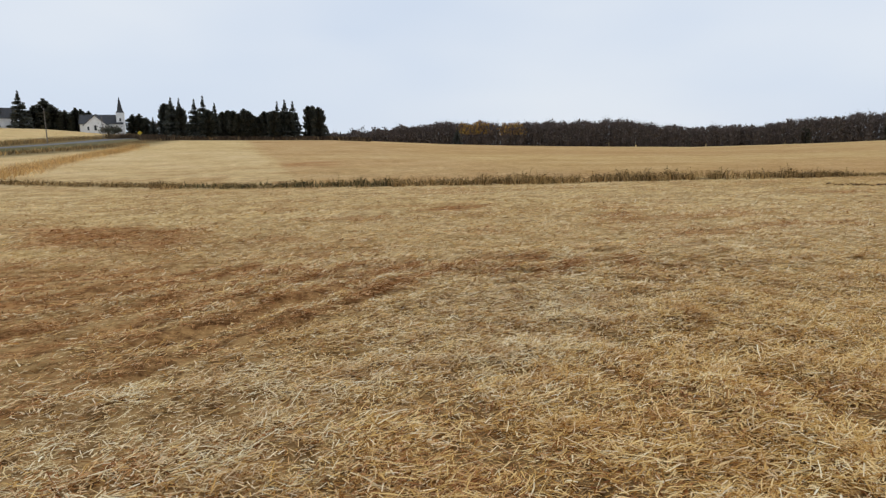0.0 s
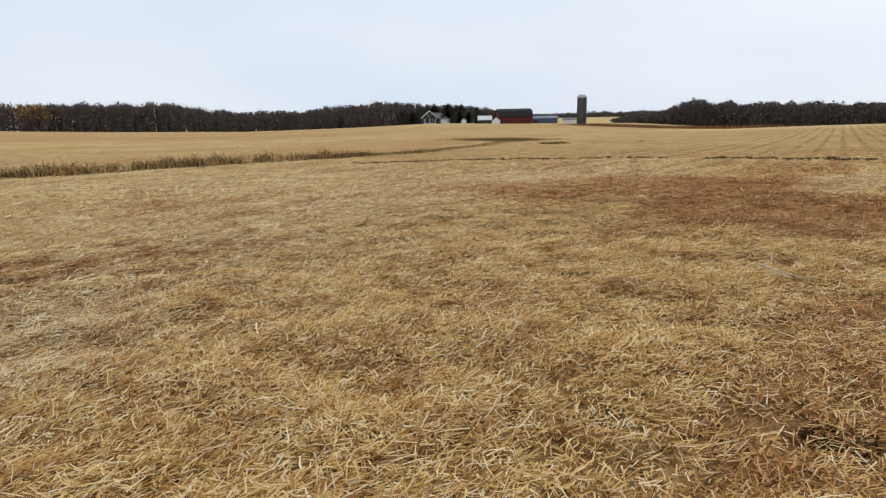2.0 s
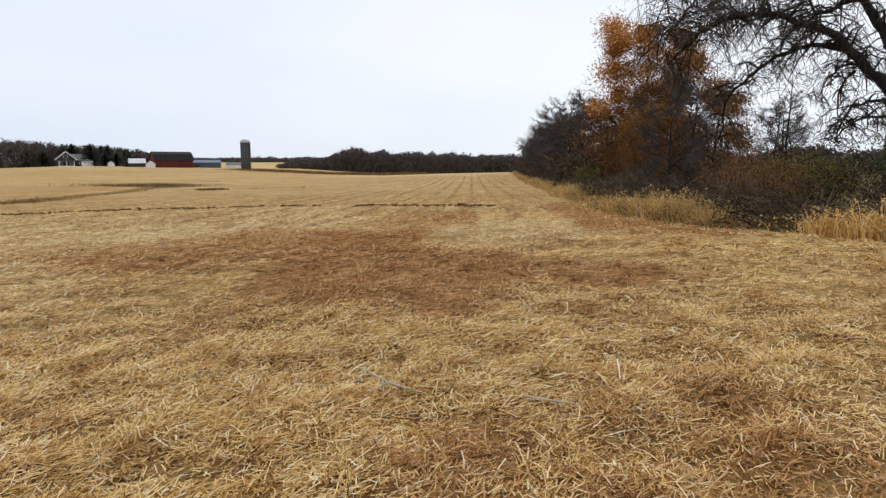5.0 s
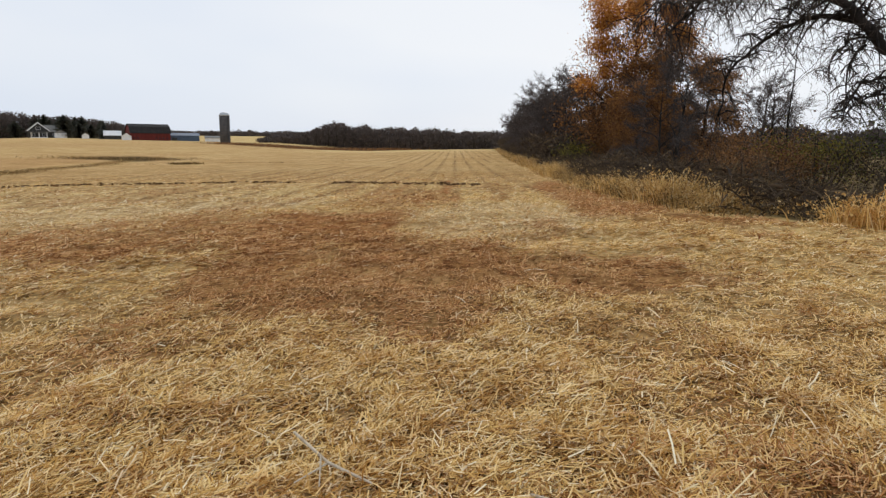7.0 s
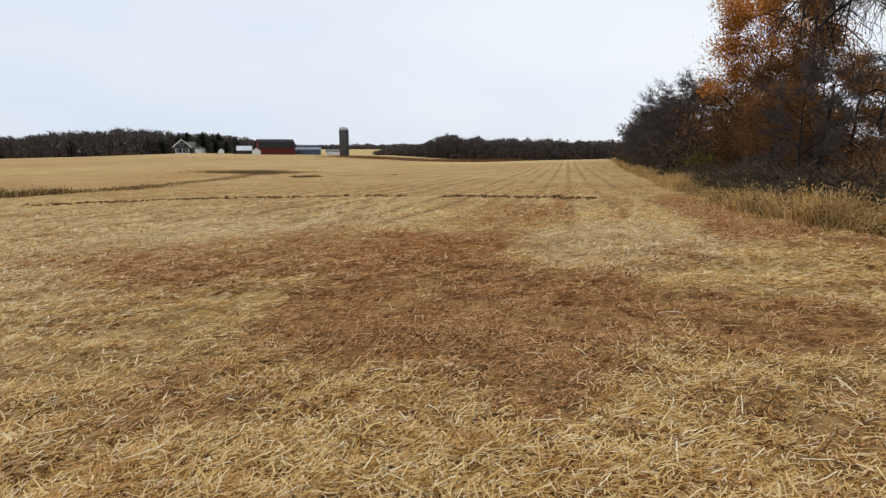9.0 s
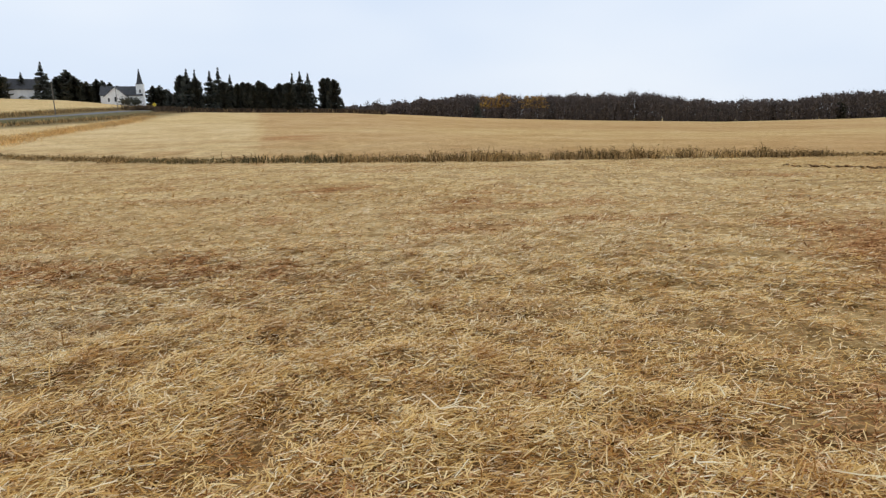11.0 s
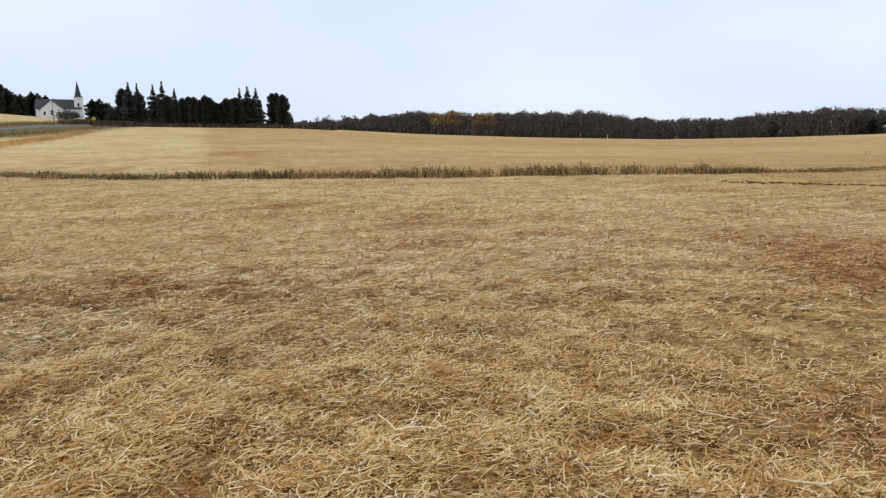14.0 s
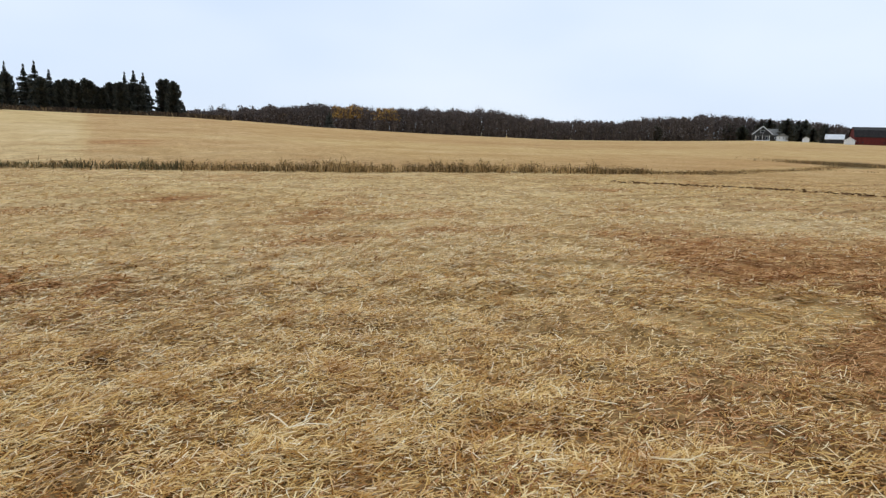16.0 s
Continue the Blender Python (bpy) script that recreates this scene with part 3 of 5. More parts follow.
def part(name, geo, mat, parent=None, label="", smooth_faces=False):
    """One mesh object, under a thing or part if one is given."""
    me = geo.mesh(name, smooth_faces)
    me.materials.append(mat)
    ob = new(name, me)
    if parent:
        ob.parent = parent
    return tagged(ob, label) if label else ob


def thing(name, label, category, group="", kind=""):
    return tagged(new(name), label, category, group, kind)


def turned(x, y, z, rz=0.0, s=1.0, sz=None):
    return Matrix.LocRotScale((x, y, z), Euler((0, 0, radians(rz))), (s, s, sz or s))


# ---------- ground: one sheet to the horizon ----------
def build_ground():
    az = np.radians(np.concatenate([np.arange(-60, 125, 0.75), np.arange(125, 300, 4.0)]))
    rad = np.concatenate([[0.15], np.geomspace(0.4, 60, 330)[:-1], np.geomspace(60, 700, 120), np.geomspace(760, 4600, 16)])
    a, r = np.meshgrid(az, rad)
    x, y = MID[0] - r * np.sin(a), MID[1] + r * np.cos(a)
    z = ground(x, y)
    nr, na = x.shape
    co = np.stack([x, y, z], -1).reshape(-1, 3)
    i, j = np.meshgrid(np.arange(nr - 1), np.arange(na), indexing="ij")
    k = (j + 1) % na
    faces = np.stack([i * na + j, (i + 1) * na + j, (i + 1) * na + k, i * na + k], -1).reshape(-1, 4)[:, ::-1]
    me = bpy.data.meshes.new("ground")
    me.from_pydata(co.tolist(), [], faces.tolist() + [tuple(range(na))])
    X, Y = co[:, 0], co[:, 1]
    far = np.hypot(X, Y)
    # the last mask: litter and painted shade below near straw and in hollows
    for name, values in (("rot", np.maximum(brown(X, Y) * (1 - smooth(150, 220, far)), beyond(X, Y))), ("bleached", pale(X, Y)), ("turf", turf(X, Y)), ("drilled", drilled(X, Y)), ("duff_shade", np.maximum(np.maximum(0.9 * (1 - smooth(6, 12, np.hypot(X + 0.2, Y - 3))), furrows(X, Y)), 0.6 * hollows(X, Y) * (1 - smooth(40, 85, far))))):
        me.attributes.new(name, "FLOAT", "POINT").data.foreach_set("value", values.astype(np.float32))
    me.polygons.foreach_set("use_smooth", [True] * len(me.polygons))
    me.materials.append(M_GROUND)
    me.update()
    tagged(new("ground", me), "rolling stubble field of pale cut straw", "field", kind="structure")


def beyond(x, y):
    """The browner stubble past the ditch, away from the bleached strip."""
    side = smooth(-0.6, 0.6, y - (4.6 + 0.058 * x))
    past = smooth(0, 4, np.interp(y, [-26, 2.6, 24.7, 52.6, 96], [-60, -47, -41.5, -38, -55]) - x)
    drag = 0.28 * oval(x, y, -74, 4.5, 9, 4, 0) * smooth(0.4, 0.6, fbm(x * 0.35, y * 0.1, 89))
    return side * past * np.clip(0.12 + 0.5 * fbm(x * 0.05, y * 0.012, 88) + drag, 0, 1) * (1 - smooth(330, 420, np.hypot(x, y)))


DITCH = [(-60, -26), (-54.5, -15.4), (-48.8, -4.7), (-47.1, 2.6), (-43.1, 12.8), (-41.5, 24.7), (-37.1, 35.0), (-36.0, 46.2), (-37.8, 52.6), (-42, 66), (-50, 84), (-55, 96)]
EDGE = [(10.5, 5), (8.6, 10.5), (6.9, 14.0), (5.9, 15.2), (4.9, 16.2), (4.2, 17.4), (3.8, 20), (3.6, 27), (3.4, 48), (2.4, 80), (1.2, 120), (-0.5, 181), (-1.5, 215)]
ROAD = [(121, 124), (116.6, 130), (112.3, 141), (109.9, 150), (107.3, 164), (104.6, 197), (102.9, 240), (101.6, 290), (100.8, 340), (100.2, 420)]


def along(points, n):
    """n even places on a bent line, each with its direction."""
    p = np.array(points, float)
    d = np.r_[0, np.cumsum(np.hypot(*np.diff(p, axis=0).T))]
    s = np.linspace(0, d[-1], n)
    q = np.stack([np.interp(s, d, p[:, 0]), np.interp(s, d, p[:, 1])], 1)
    for _ in range(2):
        q[1:-1] = (q[:-2] + 2 * q[1:-1] + q[2:]) / 4
    t = np.gradient(q, axis=0)
    return q, t / np.hypot(*t.T)[:, None]


def gap(x, y, points, n=160):
    q, _ = along(points, n)
    best = np.full(x.shape, 1e9)
    for px, py in q:
        best = np.minimum(best, np.hypot(x - px, y - py))
    return best


def turf(x, y):
    """Rough grass beside the ditch, the hedge and the road, 0 to 1."""
    jit = 1.2 * (fbm(x * 0.4, y * 0.4, 91) - 0.5)
    m = 0.75 * (1 - smooth(0.5, 1.6, gap(x, y, DITCH) + jit)) * (1 - smooth(38, 56, y))
    m = np.maximum(m, 0.8 * oval(x + jit, y + jit, -55, 95, 3.2, 14, 31, 0.25))
    edge_x = np.interp(y, [p[1] for p in EDGE], [p[0] for p in EDGE])
    m = np.maximum(m, 0.9 * smooth(-0.2, 1.2, x - edge_x - 0.2 + jit) * smooth(-30, -10, y) * (1 - smooth(230, 260, y)))
    road = [spot(b, r) for b, r in ROAD]
    m = np.maximum(m, 0.85 * (1 - smooth(10, 17, gap(x, y, road, 260) + 3 * jit)))
    return np.clip(m, 0, 1)


build_ground()


# ---------- cut straw lying on the field ----------
def build_straw(name, n, r0, r1, length, width, lift, seed, steps=(0.0, 0.5, 1.0), as_shade=False, white=False, gaps=0.8, aged_shade=0.0):
    g = np.random.default_rng(seed)
    u = g.random(n)
    r = (r0**0.6 + u * (r1**0.6 - r0**0.6)) ** (1 / 0.6)
    a = np.radians(g.uniform(-52, 122, n))
    s = g.random(n)
    mixed = g.random(n)
    s = np.where(mixed < 0.28, 0.04 * s, np.where(mixed > 0.75, 1 - 0.04 * s, s))
    x = -0.35 * s - r * np.sin(a)
    y = 5.5 * s + r * np.cos(a)
    hedge = np.interp(y, [p[1] for p in EDGE], [p[0] for p in EDGE])
    keep = (x < hedge - 0.1) & (g.random(n) < smooth(0.28, 0.62, fbm(x * 2.1, y * 2.1, 3, 2)) * 0.4 + 0.6)
    keep &= g.random(n) > gaps * hollows(x, y)
    on_path = np.clip(y, 0, 5.5)
    if r0 > 3:
        keep &= np.hypot(x + 0.064 * on_path, y - on_path) > 0.85 * r0
    keep &= g.random(n) > np.maximum(0.75 * lanes(x, y), (0.12 if gaps > 0.5 else 0.0) * brown(x, y))
    # dark pieces gathered in clusters, a painted stand-in for clump shade
    if as_shade:
        keep &= (fbm(x * 2.2, y * 1.3, 39, 3) > 0.55) & (pale(x, y) < 0.68)
    keep &= g.random(len(x)) > 1.1 * furrows(x, y)
    x, y = x[keep], y[keep]
    n = len(x)
    head = g.normal(0.9, 1.0, n) + 2.5 * (fbm(x * 0.25, y * 0.25, 13) - 0.5)
    tilt = np.abs(g.normal(0, 0.17, n)) * np.where(g.random(n) < 0.05, 3.0, 1)
    tilt = np.minimum(tilt, 0.9)
    ln = length * g.uniform(0.35, 1.25, n)
    wd = width * g.uniform(0.6, 1.4, n)
    d = np.stack([np.cos(head) * np.cos(tilt), np.sin(head) * np.cos(tilt), np.sin(tilt)], 1)
    side = np.stack([-np.sin(head), np.cos(head), g.uniform(-0.5, 0.5, n)], 1)
    side /= np.linalg.norm(side, axis=1)[:, None]
    base = np.stack([x, y, ground(x, y) + g.uniform(0.003, lift, n)], 1)
    bend = np.stack([0 * x, 0 * x, -ln * g.uniform(-0.05, 0.13, n)], 1) + side * (ln * g.uniform(-0.12, 0.12, n))[:, None]
    rows = []
    for k, t in enumerate(steps):
        c = base + d * (ln * t)[:, None] + bend * (1 if k == len(steps) - 1 else 0)
        rows += [c - side * wd[:, None] / 2, c + side * wd[:, None] / 2]
    co = np.stack(rows, 1).reshape(-1, 3).astype(np.float32)
    m = 2 * len(steps)
    k = np.arange(n)[:, None] * m
    f = np.concatenate([k + [2 * q, 2 * q + 1, 2 * q + 3, 2 * q + 2] for q in range(len(steps) - 1)], 1).reshape(-1).astype(np.int32)
    me = bpy.data.meshes.new(name)
    me.vertices.add(len(co))
    me.vertices.foreach_set("co", co.ravel())
    me.loops.add(len(f))
    me.loops.foreach_set("vertex_index", f)
    me.polygons.add(len(f) // 4)
    me.polygons.foreach_set("loop_start", np.arange(0, len(f), 4, dtype=np.int32))
    # the rot tint also serves as painted shade on flecks and low pieces
    rot = (g.random(n) < (2.0 if as_shade else 1.15 * brown(x, y) + aged_shade)) * g.uniform(0.5, 1.0, n)
    dry = (g.random(n) < pale(x, y)) * (rot == 0) * g.uniform(0.6, 1.0, n)
    if white:
        rot, dry = 0 * rot, 0 * rot + 1
    for attr, values in (("rot", rot), ("bleached", dry)):
        me.attributes.new(attr, "FLOAT", "POINT").data.foreach_set("value", np.repeat(values, m).astype(np.float32))
    me.materials.append(M_STRAW)
    me.update(calc_edges=True)
    tagged(new(name, me), "loose cut straw strewn over the field", "straw", kind="stuff")


# bottom layer: part tinted brown, as aged straw and as painted pile shade
build_straw("under_straw", 320000, 1.6, 10.5, 0.065, 0.0065, 0.022, 4, (0.0, 1.0), gaps=0.2, aged_shade=0.36)
build_straw("near_straw", 110000, 1.6, 8.5, 0.12, 0.005, 0.08, 1, (0.0, 0.45, 1.0))
build_straw("near_chaff", 360000, 1.6, 9.5, 0.075, 0.0055, 0.06, 8, (0.0, 1.0))
build_straw("middle_straw", 460000, 7.5, 20, 0.11, 0.0095, 0.07, 2, (0.0, 1.0))
build_straw("far_straw", 190000, 18, 52, 0.14, 0.02, 0.06, 3, (0.0, 1.0))
build_straw("pale_stalks", 1500, 1.6, 9, 0.19, 0.0075, 0.08, 7, white=True)
# dark flecks imitating the shaded gaps between farther straw clumps
build_straw("shade_flecks", 90000, 9, 46, 0.09, 0.022, 0.05, 5, (0.0, 1.0), True)


# ---------- trees ----------
def bough(g, twigs, start, way, length, radius, depth, rng, droop=0.0, twig_width=0.02, twig_count=7, spread=0.7, floor=0.3):
    """A limb that bends, forks and ends in fine twigs."""
    n = 4
    p, d = Vector(start), Vector(way).normalized()
    pts, rad = [p.copy()], [radius]
    for i in range(n):
        d = (d + Vector((rng.gauss(0, 0.16), rng.gauss(0, 0.16), rng.gauss(0, 0.12) - droop))).normalized()
        p = p + d * length / n
        pts.append(p.copy())
        rad.append(radius * (1 - 0.62 * (i + 1) / n))
    g.tube(pts, rad, 5 if radius > 0.08 else 3)
    if depth == 0:
        for _ in range(twig_count):
            k = rng.uniform(0.1, 1.0) * n
            i = min(int(k), n - 1)
            q = pts[i].lerp(pts[i + 1], k - i)
            w = (d * 0.6 + Vector((rng.gauss(0, spread), rng.gauss(0, spread), rng.gauss(0, spread) - droop))).normalized()
            ln = length * rng.uniform(0.25, 0.75)
            mid = q + w * ln * 0.5
            end = mid + (w + Vector((rng.gauss(0, 0.3), rng.gauss(0, 0.3), -2.2 * droop))).normalized() * ln * 0.5
            twigs.strip([q, mid, end] if twig_width < 0.025 else [q, end], twig_width * rng.uniform(0.6, 1.3))
        return
    for _ in range(rng.randint(3, 4)):
        k = rng.uniform(0.3, 1.0) * n
        i = min(int(k), n - 1)
        q = pts[i].lerp(pts[i + 1], k - i)
        w = d + Vector((rng.gauss(0, spread), rng.gauss(0, spread), rng.gauss(0, spread * 0.6) - droop))
        bough(g, twigs, q, w, length * rng.uniform(0.5, 0.75), rad[i] * 0.6, depth - 1, rng, droop, twig_width, twig_count, spread)


def bare_tree(height, seed, twig_width=0.03, twig_count=8, mat=None, label="leafless grey-brown tree in the field hedge", group="", low=0.22, girth=0.016):
    rng = random.Random(seed)
    root = thing("bare_tree", label, "tree", group)
    g, t = Geo(), Geo()
    top = Vector((rng.gauss(0, 0.03) * height, rng.gauss(0, 0.03) * height, height * 0.8))
    pts = [top * k + Vector((rng.gauss(0, 0.012), rng.gauss(0, 0.012), 0)) * height for k in (0.03, 0.25, 0.5, 0.75, 1)]
    pts[0] = Vector((0, 0, -0.4))
    r = height * girth
    g.tube(pts, [r * 1.3, r, r * 0.75, r * 0.5, r * 0.2], 7)
    for k in range(11):
        h = rng.uniform(low, 0.98)
        i = min(int(h * 4), 3)
        q = pts[i].lerp(pts[i + 1], h * 4 - i)
        a = rng.uniform(0, 6.283)
        up = 0.55 + 0.7 * h
        bough(g, t, q, (math.cos(a), math.sin(a), up), height * rng.uniform(0.22, 0.36) * (1.15 - 0.5 * h), r * 0.5 * (1.1 - 0.7 * h), 2, rng, 0.02, twig_width, twig_count)
    part("trunk", g, M_BARK, root, smooth_faces=True)
    tagged(part("twig_crown", t, mat or M_GREYTWIG, root), kind="stuff")
    return root


def leafy_tree(height, seed, leaf_mats, leaves, leaf_size, label, spread=0.33):
    """A tree with a thinning autumn crown."""
    rng = random.Random(seed)
    root = bare_tree(height, seed, 0.03, 5, M_TWIG, label, low=0.1)
    root.name = "autumn_tree"
    lobes = []
    for k in range(80):
        h = rng.uniform(0.1, 1.0)
        a, d = rng.uniform(0, 6.283), spread * height * math.sqrt(rng.random()) * math.sin(math.pi * min(1, 0.22 + 0.58 * h)) ** 0.8
        lobes.append((d * math.cos(a), d * math.sin(a), h * height, height * rng.uniform(0.03, 0.075) * (1.25 - 0.5 * h)))
    g = np.random.default_rng(seed)
    for j, mat in enumerate(leaf_mats):
        mine = np.array([lb for lb in lobes if min(int((lb[2] / height + rng.gauss(0, 0.12)) * len(leaf_mats)), len(leaf_mats) - 1) == j or (j == 0 and lb[2] < 0.15 * height)])
        n = int(leaves * len(mine) / len(lobes))
        pick = mine[g.integers(0, len(mine), n)]
        p = pick[:, :3] + np.clip(g.normal(size=(n, 3)), -2.5, 2.5) * pick[:, 3:4] * (1, 1, 0.85)
        p[:, 2] = np.maximum(p[:, 2], 0.3)
        tagged(part("foliage", Geo().leaves(p, leaf_size * g.uniform(0.6, 1.4, n), g), mat, root), kind="stuff")
    return root


def conifer(height, width, seed, kind, label, group):
    """kind: spruce (open tiers), column (dense clipped cedar) or pine (cloudy tiers)."""
    rng = random.Random(seed)
    root = thing({"spruce": "spruce_tree", "column": "cedar_tree", "pine": "pine_tree"}[kind], label, "conifer", group)
    g, c = Geo(), Geo()
    g.tube([(0, 0, -0.6), (0, 0, height * 0.5), (0, 0, height * 0.97)], [height * 0.016, height * 0.01, 0.02], 6)
    tiers = 24
    for k in range(tiers):
        h = (k + rng.random()) / tiers
        if kind == "spruce":
            reach = width * (1 - h) ** 0.95 * rng.uniform(0.6, 1.2)
            n, sag, z0 = 10, -0.35 + 0.5 * h, 0.04
        elif kind == "column":
            reach = width * (1 - 0.25 * h) * (1 - h**7) * rng.uniform(0.85, 1.1)
            n, sag, z0 = 13, 0.5, 0.01
        else:
            reach = width * math.sin(math.pi * (0.25 + 0.73 * h)) * rng.uniform(0.55, 1.15)
            n, sag, z0 = 12, 0.05, 0.03
        z = height * (z0 + (1 - z0) * h)
        for b in range(n):
            a = rng.uniform(0, 6.283)
            u = Vector((math.cos(a), math.sin(a), 0))
            v = Vector((-math.sin(a), math.cos(a), 0))
            ln = reach * rng.uniform(0.7, 1.1)
            tip = Vector((0, 0, z)) + u * ln + Vector((0, 0, sag * ln))
            root_p = Vector((0, 0, z))
            for s in range(4):
                f = (s + 1) / 4
                q = root_p.lerp(tip, f)
                w = 0.3 * ln * (1.15 - 0.6 * f) + 0.12
                drop = Vector((0, 0, -rng.uniform(0.1, 0.35) * w - 0.05 * height / tiers))
                c.add([root_p.lerp(tip, f - 0.3), q + v * w * rng.uniform(0.5, 1) + drop, q + u * w * 0.5, q - v * w * rng.uniform(0.5, 1) + drop], [(0, 1, 2, 3)])
                hang_z = Vector((rng.gauss(0, 0.1), rng.gauss(0, 0.1), -rng.uniform(0.5, 1.1) * height / tiers * (1.35 if kind == "spruce" else 1.6)))
                c.add([root_p.lerp(tip, f - 0.25), q, q + hang_z, root_p.lerp(tip, f - 0.2) + hang_z * 1.2], [(0, 1, 2, 3)])
    part("trunk", g, M_BARK, root)
    part("crown", c, M_PINE if kind == "pine" else M_SPRUCE, root)
    return root


# ---------- the big leafless tree ----------
def big_tree():
    rng = random.Random(5)
    root = thing("big_bare_tree", "huge leafless tree with arching drooping limbs behind the hedge", "tree")
    wood, twigs = Geo(), Geo()

    def hang(p, n, ln):
        """Thin branchlets that fall in curtains from a limb."""
        for _ in range(n):
            q = Vector(p) + Vector((rng.gauss(0, 0.12), rng.gauss(0, 0.12), rng.gauss(0, 0.08)))
            w = Vector((rng.gauss(0, 0.8), rng.gauss(0, 0.8), rng.uniform(-0.5, 0.6))).normalized()
            l0 = ln * rng.uniform(0.3, 1.1)
            pts = [q]
            for k in range(5):
                w = (w + Vector((rng.gauss(0, 0.3), rng.gauss(0, 0.3), rng.gauss(-0.36, 0.2)))).normalized()
                pts.append(pts[-1] + w * l0 / 5)
            twigs.tube(pts, [0.014, 0.012, 0.010, 0.008, 0.006, 0.004], 3)
            for _ in range(rng.randint(3, 6)):
                i = rng.randint(1, 4)
                e = Vector((rng.gauss(0, 0.7), rng.gauss(0, 0.7), rng.gauss(-0.5, 0.4))).normalized()
                s = l0 * rng.uniform(0.15, 0.4)
                mid = pts[i] + e * s * 0.5
                twigs.strip([pts[i], mid, mid + (e + Vector((0, 0, -0.6))).normalized() * s * 0.5], 0.008)

    def limb(points, r0, r1, depth=0.0, twig=3, ln=1.3):
        """A limb through places across the crown; depth leans it towards or away from the field."""
        n = len(points)
        pts, rad = [], []
        for i, (u, z) in enumerate(points):
            t = i / (n - 1)
            pts.append(Vector((u, depth * t + rng.gauss(0, 0.05), z)))
            rad.append(r0 + (r1 - r0) * t**0.8)
        fine, fr = [pts[0]], [rad[0]]
        for i in range(n - 1):
            for k in (0.5, 1.0):
                q = pts[i].lerp(pts[i + 1], k)
                if k < 1:
                    q += Vector((rng.gauss(0, 0.04), rng.gauss(0, 0.06), rng.gauss(0, 0.04)))
                fine.append(q)
                fr.append(rad[i] + (rad[i + 1] - rad[i]) * k)
        wood.tube(fine, fr, 8 if r0 > 0.1 else 6)
        for i in range(1, len(fine)):
            if fr[i] < 0.17:
                for _ in range(twig):
                    a = Vector((rng.gauss(0, 0.8), rng.gauss(0, 1.0), rng.gauss(0.25, 0.5))).normalized()
                    s = ln * rng.uniform(0.35, 0.9)
                    b = [fine[i], fine[i] + a * s * 0.5, fine[i] + a * s + Vector((0, 0, -0.3 * s))]
                    wood.tube(b, [min(0.045, fr[i] * 0.6), 0.026, 0.015], 4)
                    hang(b[1], 1, ln * 0.8)
                    hang(b[2], 4 if fine[i].x < -3.4 else 2, ln)
        hang(fine[-1], 5, ln)

    wood.tube([(0.3, 0, -0.8), (0.25, 0, 0.6), (0.2, 0, 1.7), (0.14, 0, 2.5), (0.1, 0, 3.4), (0.05, 0, 4.4), (0.0, 0, 5.3)], [0.66, 0.42, 0.33, 0.285, 0.28, 0.26, 0.25], 12)
    limb([(0, 3.8), (-0.22, 4.04), (-0.67, 4.43), (-1.06, 4.98), (-1.46, 5.42), (-1.85, 5.78), (-2.44, 6.12), (-3.04, 6.37), (-3.6, 6.51), (-4.34, 6.54), (-5.0, 6.45), (-5.7, 6.1), (-6.2, 5.6), (-6.65, 5.1)], 0.2, 0.035, -1.2, 5, 1.7)
    limb([(-1.45, 5.3), (-2.14, 5.52), (-2.75, 5.5), (-3.38, 5.31), (-3.93, 4.93), (-4.42, 4.49), (-4.83, 4.1), (-5.05, 3.4), (-5.15, 2.6)], 0.1, 0.025, 0.6, 3, 1.4)
    limb([(-0.03, 5.0), (-0.32, 5.58), (-0.63, 6.08), (-0.95, 6.7), (-1.3, 7.5), (-1.9, 8.6), (-2.8, 9.6), (-3.8, 10.2)], 0.2, 0.05, 0.8, 2, 1.8)
    limb([(-0.95, 6.7), (-1.32, 6.78), (-1.75, 6.6), (-2.2, 6.46), (-2.48, 6.25), (-2.9, 6.0), (-3.3, 5.4)], 0.1, 0.025, -0.6, 3, 1.3)
    limb([(0.0, 5.1), (0.02, 5.8), (0.05, 6.6), (0.0, 7.8), (0.2, 9.2), (0.1, 10.8)], 0.22, 0.05, 0.2, 2, 1.8)
    limb([(0.05, 5.2), (0.21, 5.99), (0.52, 6.37), (0.84, 6.6), (1.5, 7.2), (2.3, 8.2), (3.0, 9.4)], 0.18, 0.04, -0.6, 2, 1.8)
    limb([(0.59, 6.35), (1.08, 5.89), (1.51, 5.4), (1.75, 4.9), (1.78, 4.3)], 0.08, 0.025, 0.3, 3, 1.1)
    limb([(0.15, 5.25), (0.6, 5.26), (0.9, 4.85), (1.18, 4.6), (1.7, 4.5)], 0.08, 0.02, -0.5, 3, 1.0)
    limb([(0.2, 4.4), (0.65, 4.56), (1.1, 4.35), (1.54, 4.11), (2.1, 4.2)], 0.07, 0.02, 0.4, 3, 1.0)
    limb([(0.2, 3.8), (0.97, 3.77), (1.4, 3.44), (1.76, 2.88)], 0.07, 0.02, -0.3, 3, 1.0)
    limb([(0, 3.55), (-0.69, 3.63), (-1.12, 3.49), (-1.32, 3.09), (-1.5, 2.35)], 0.07, 0.02, 0.4, 3, 0.9)
    limb([(0, 3.15), (-0.66, 3.14), (-1.1, 2.9), (-1.44, 2.5)], 0.055, 0.02, -0.3, 3, 0.9)
    limb([(-0.95, 4.75), (-1.57, 4.78), (-1.85, 4.44), (-2.05, 3.87)], 0.05, 0.015, 0.3, 3, 0.9)
    limb([(-1.1, 4.6), (-1.45, 4.08), (-1.49, 3.43), (-1.39, 3.0)], 0.05, 0.015, -0.3, 3, 0.9)
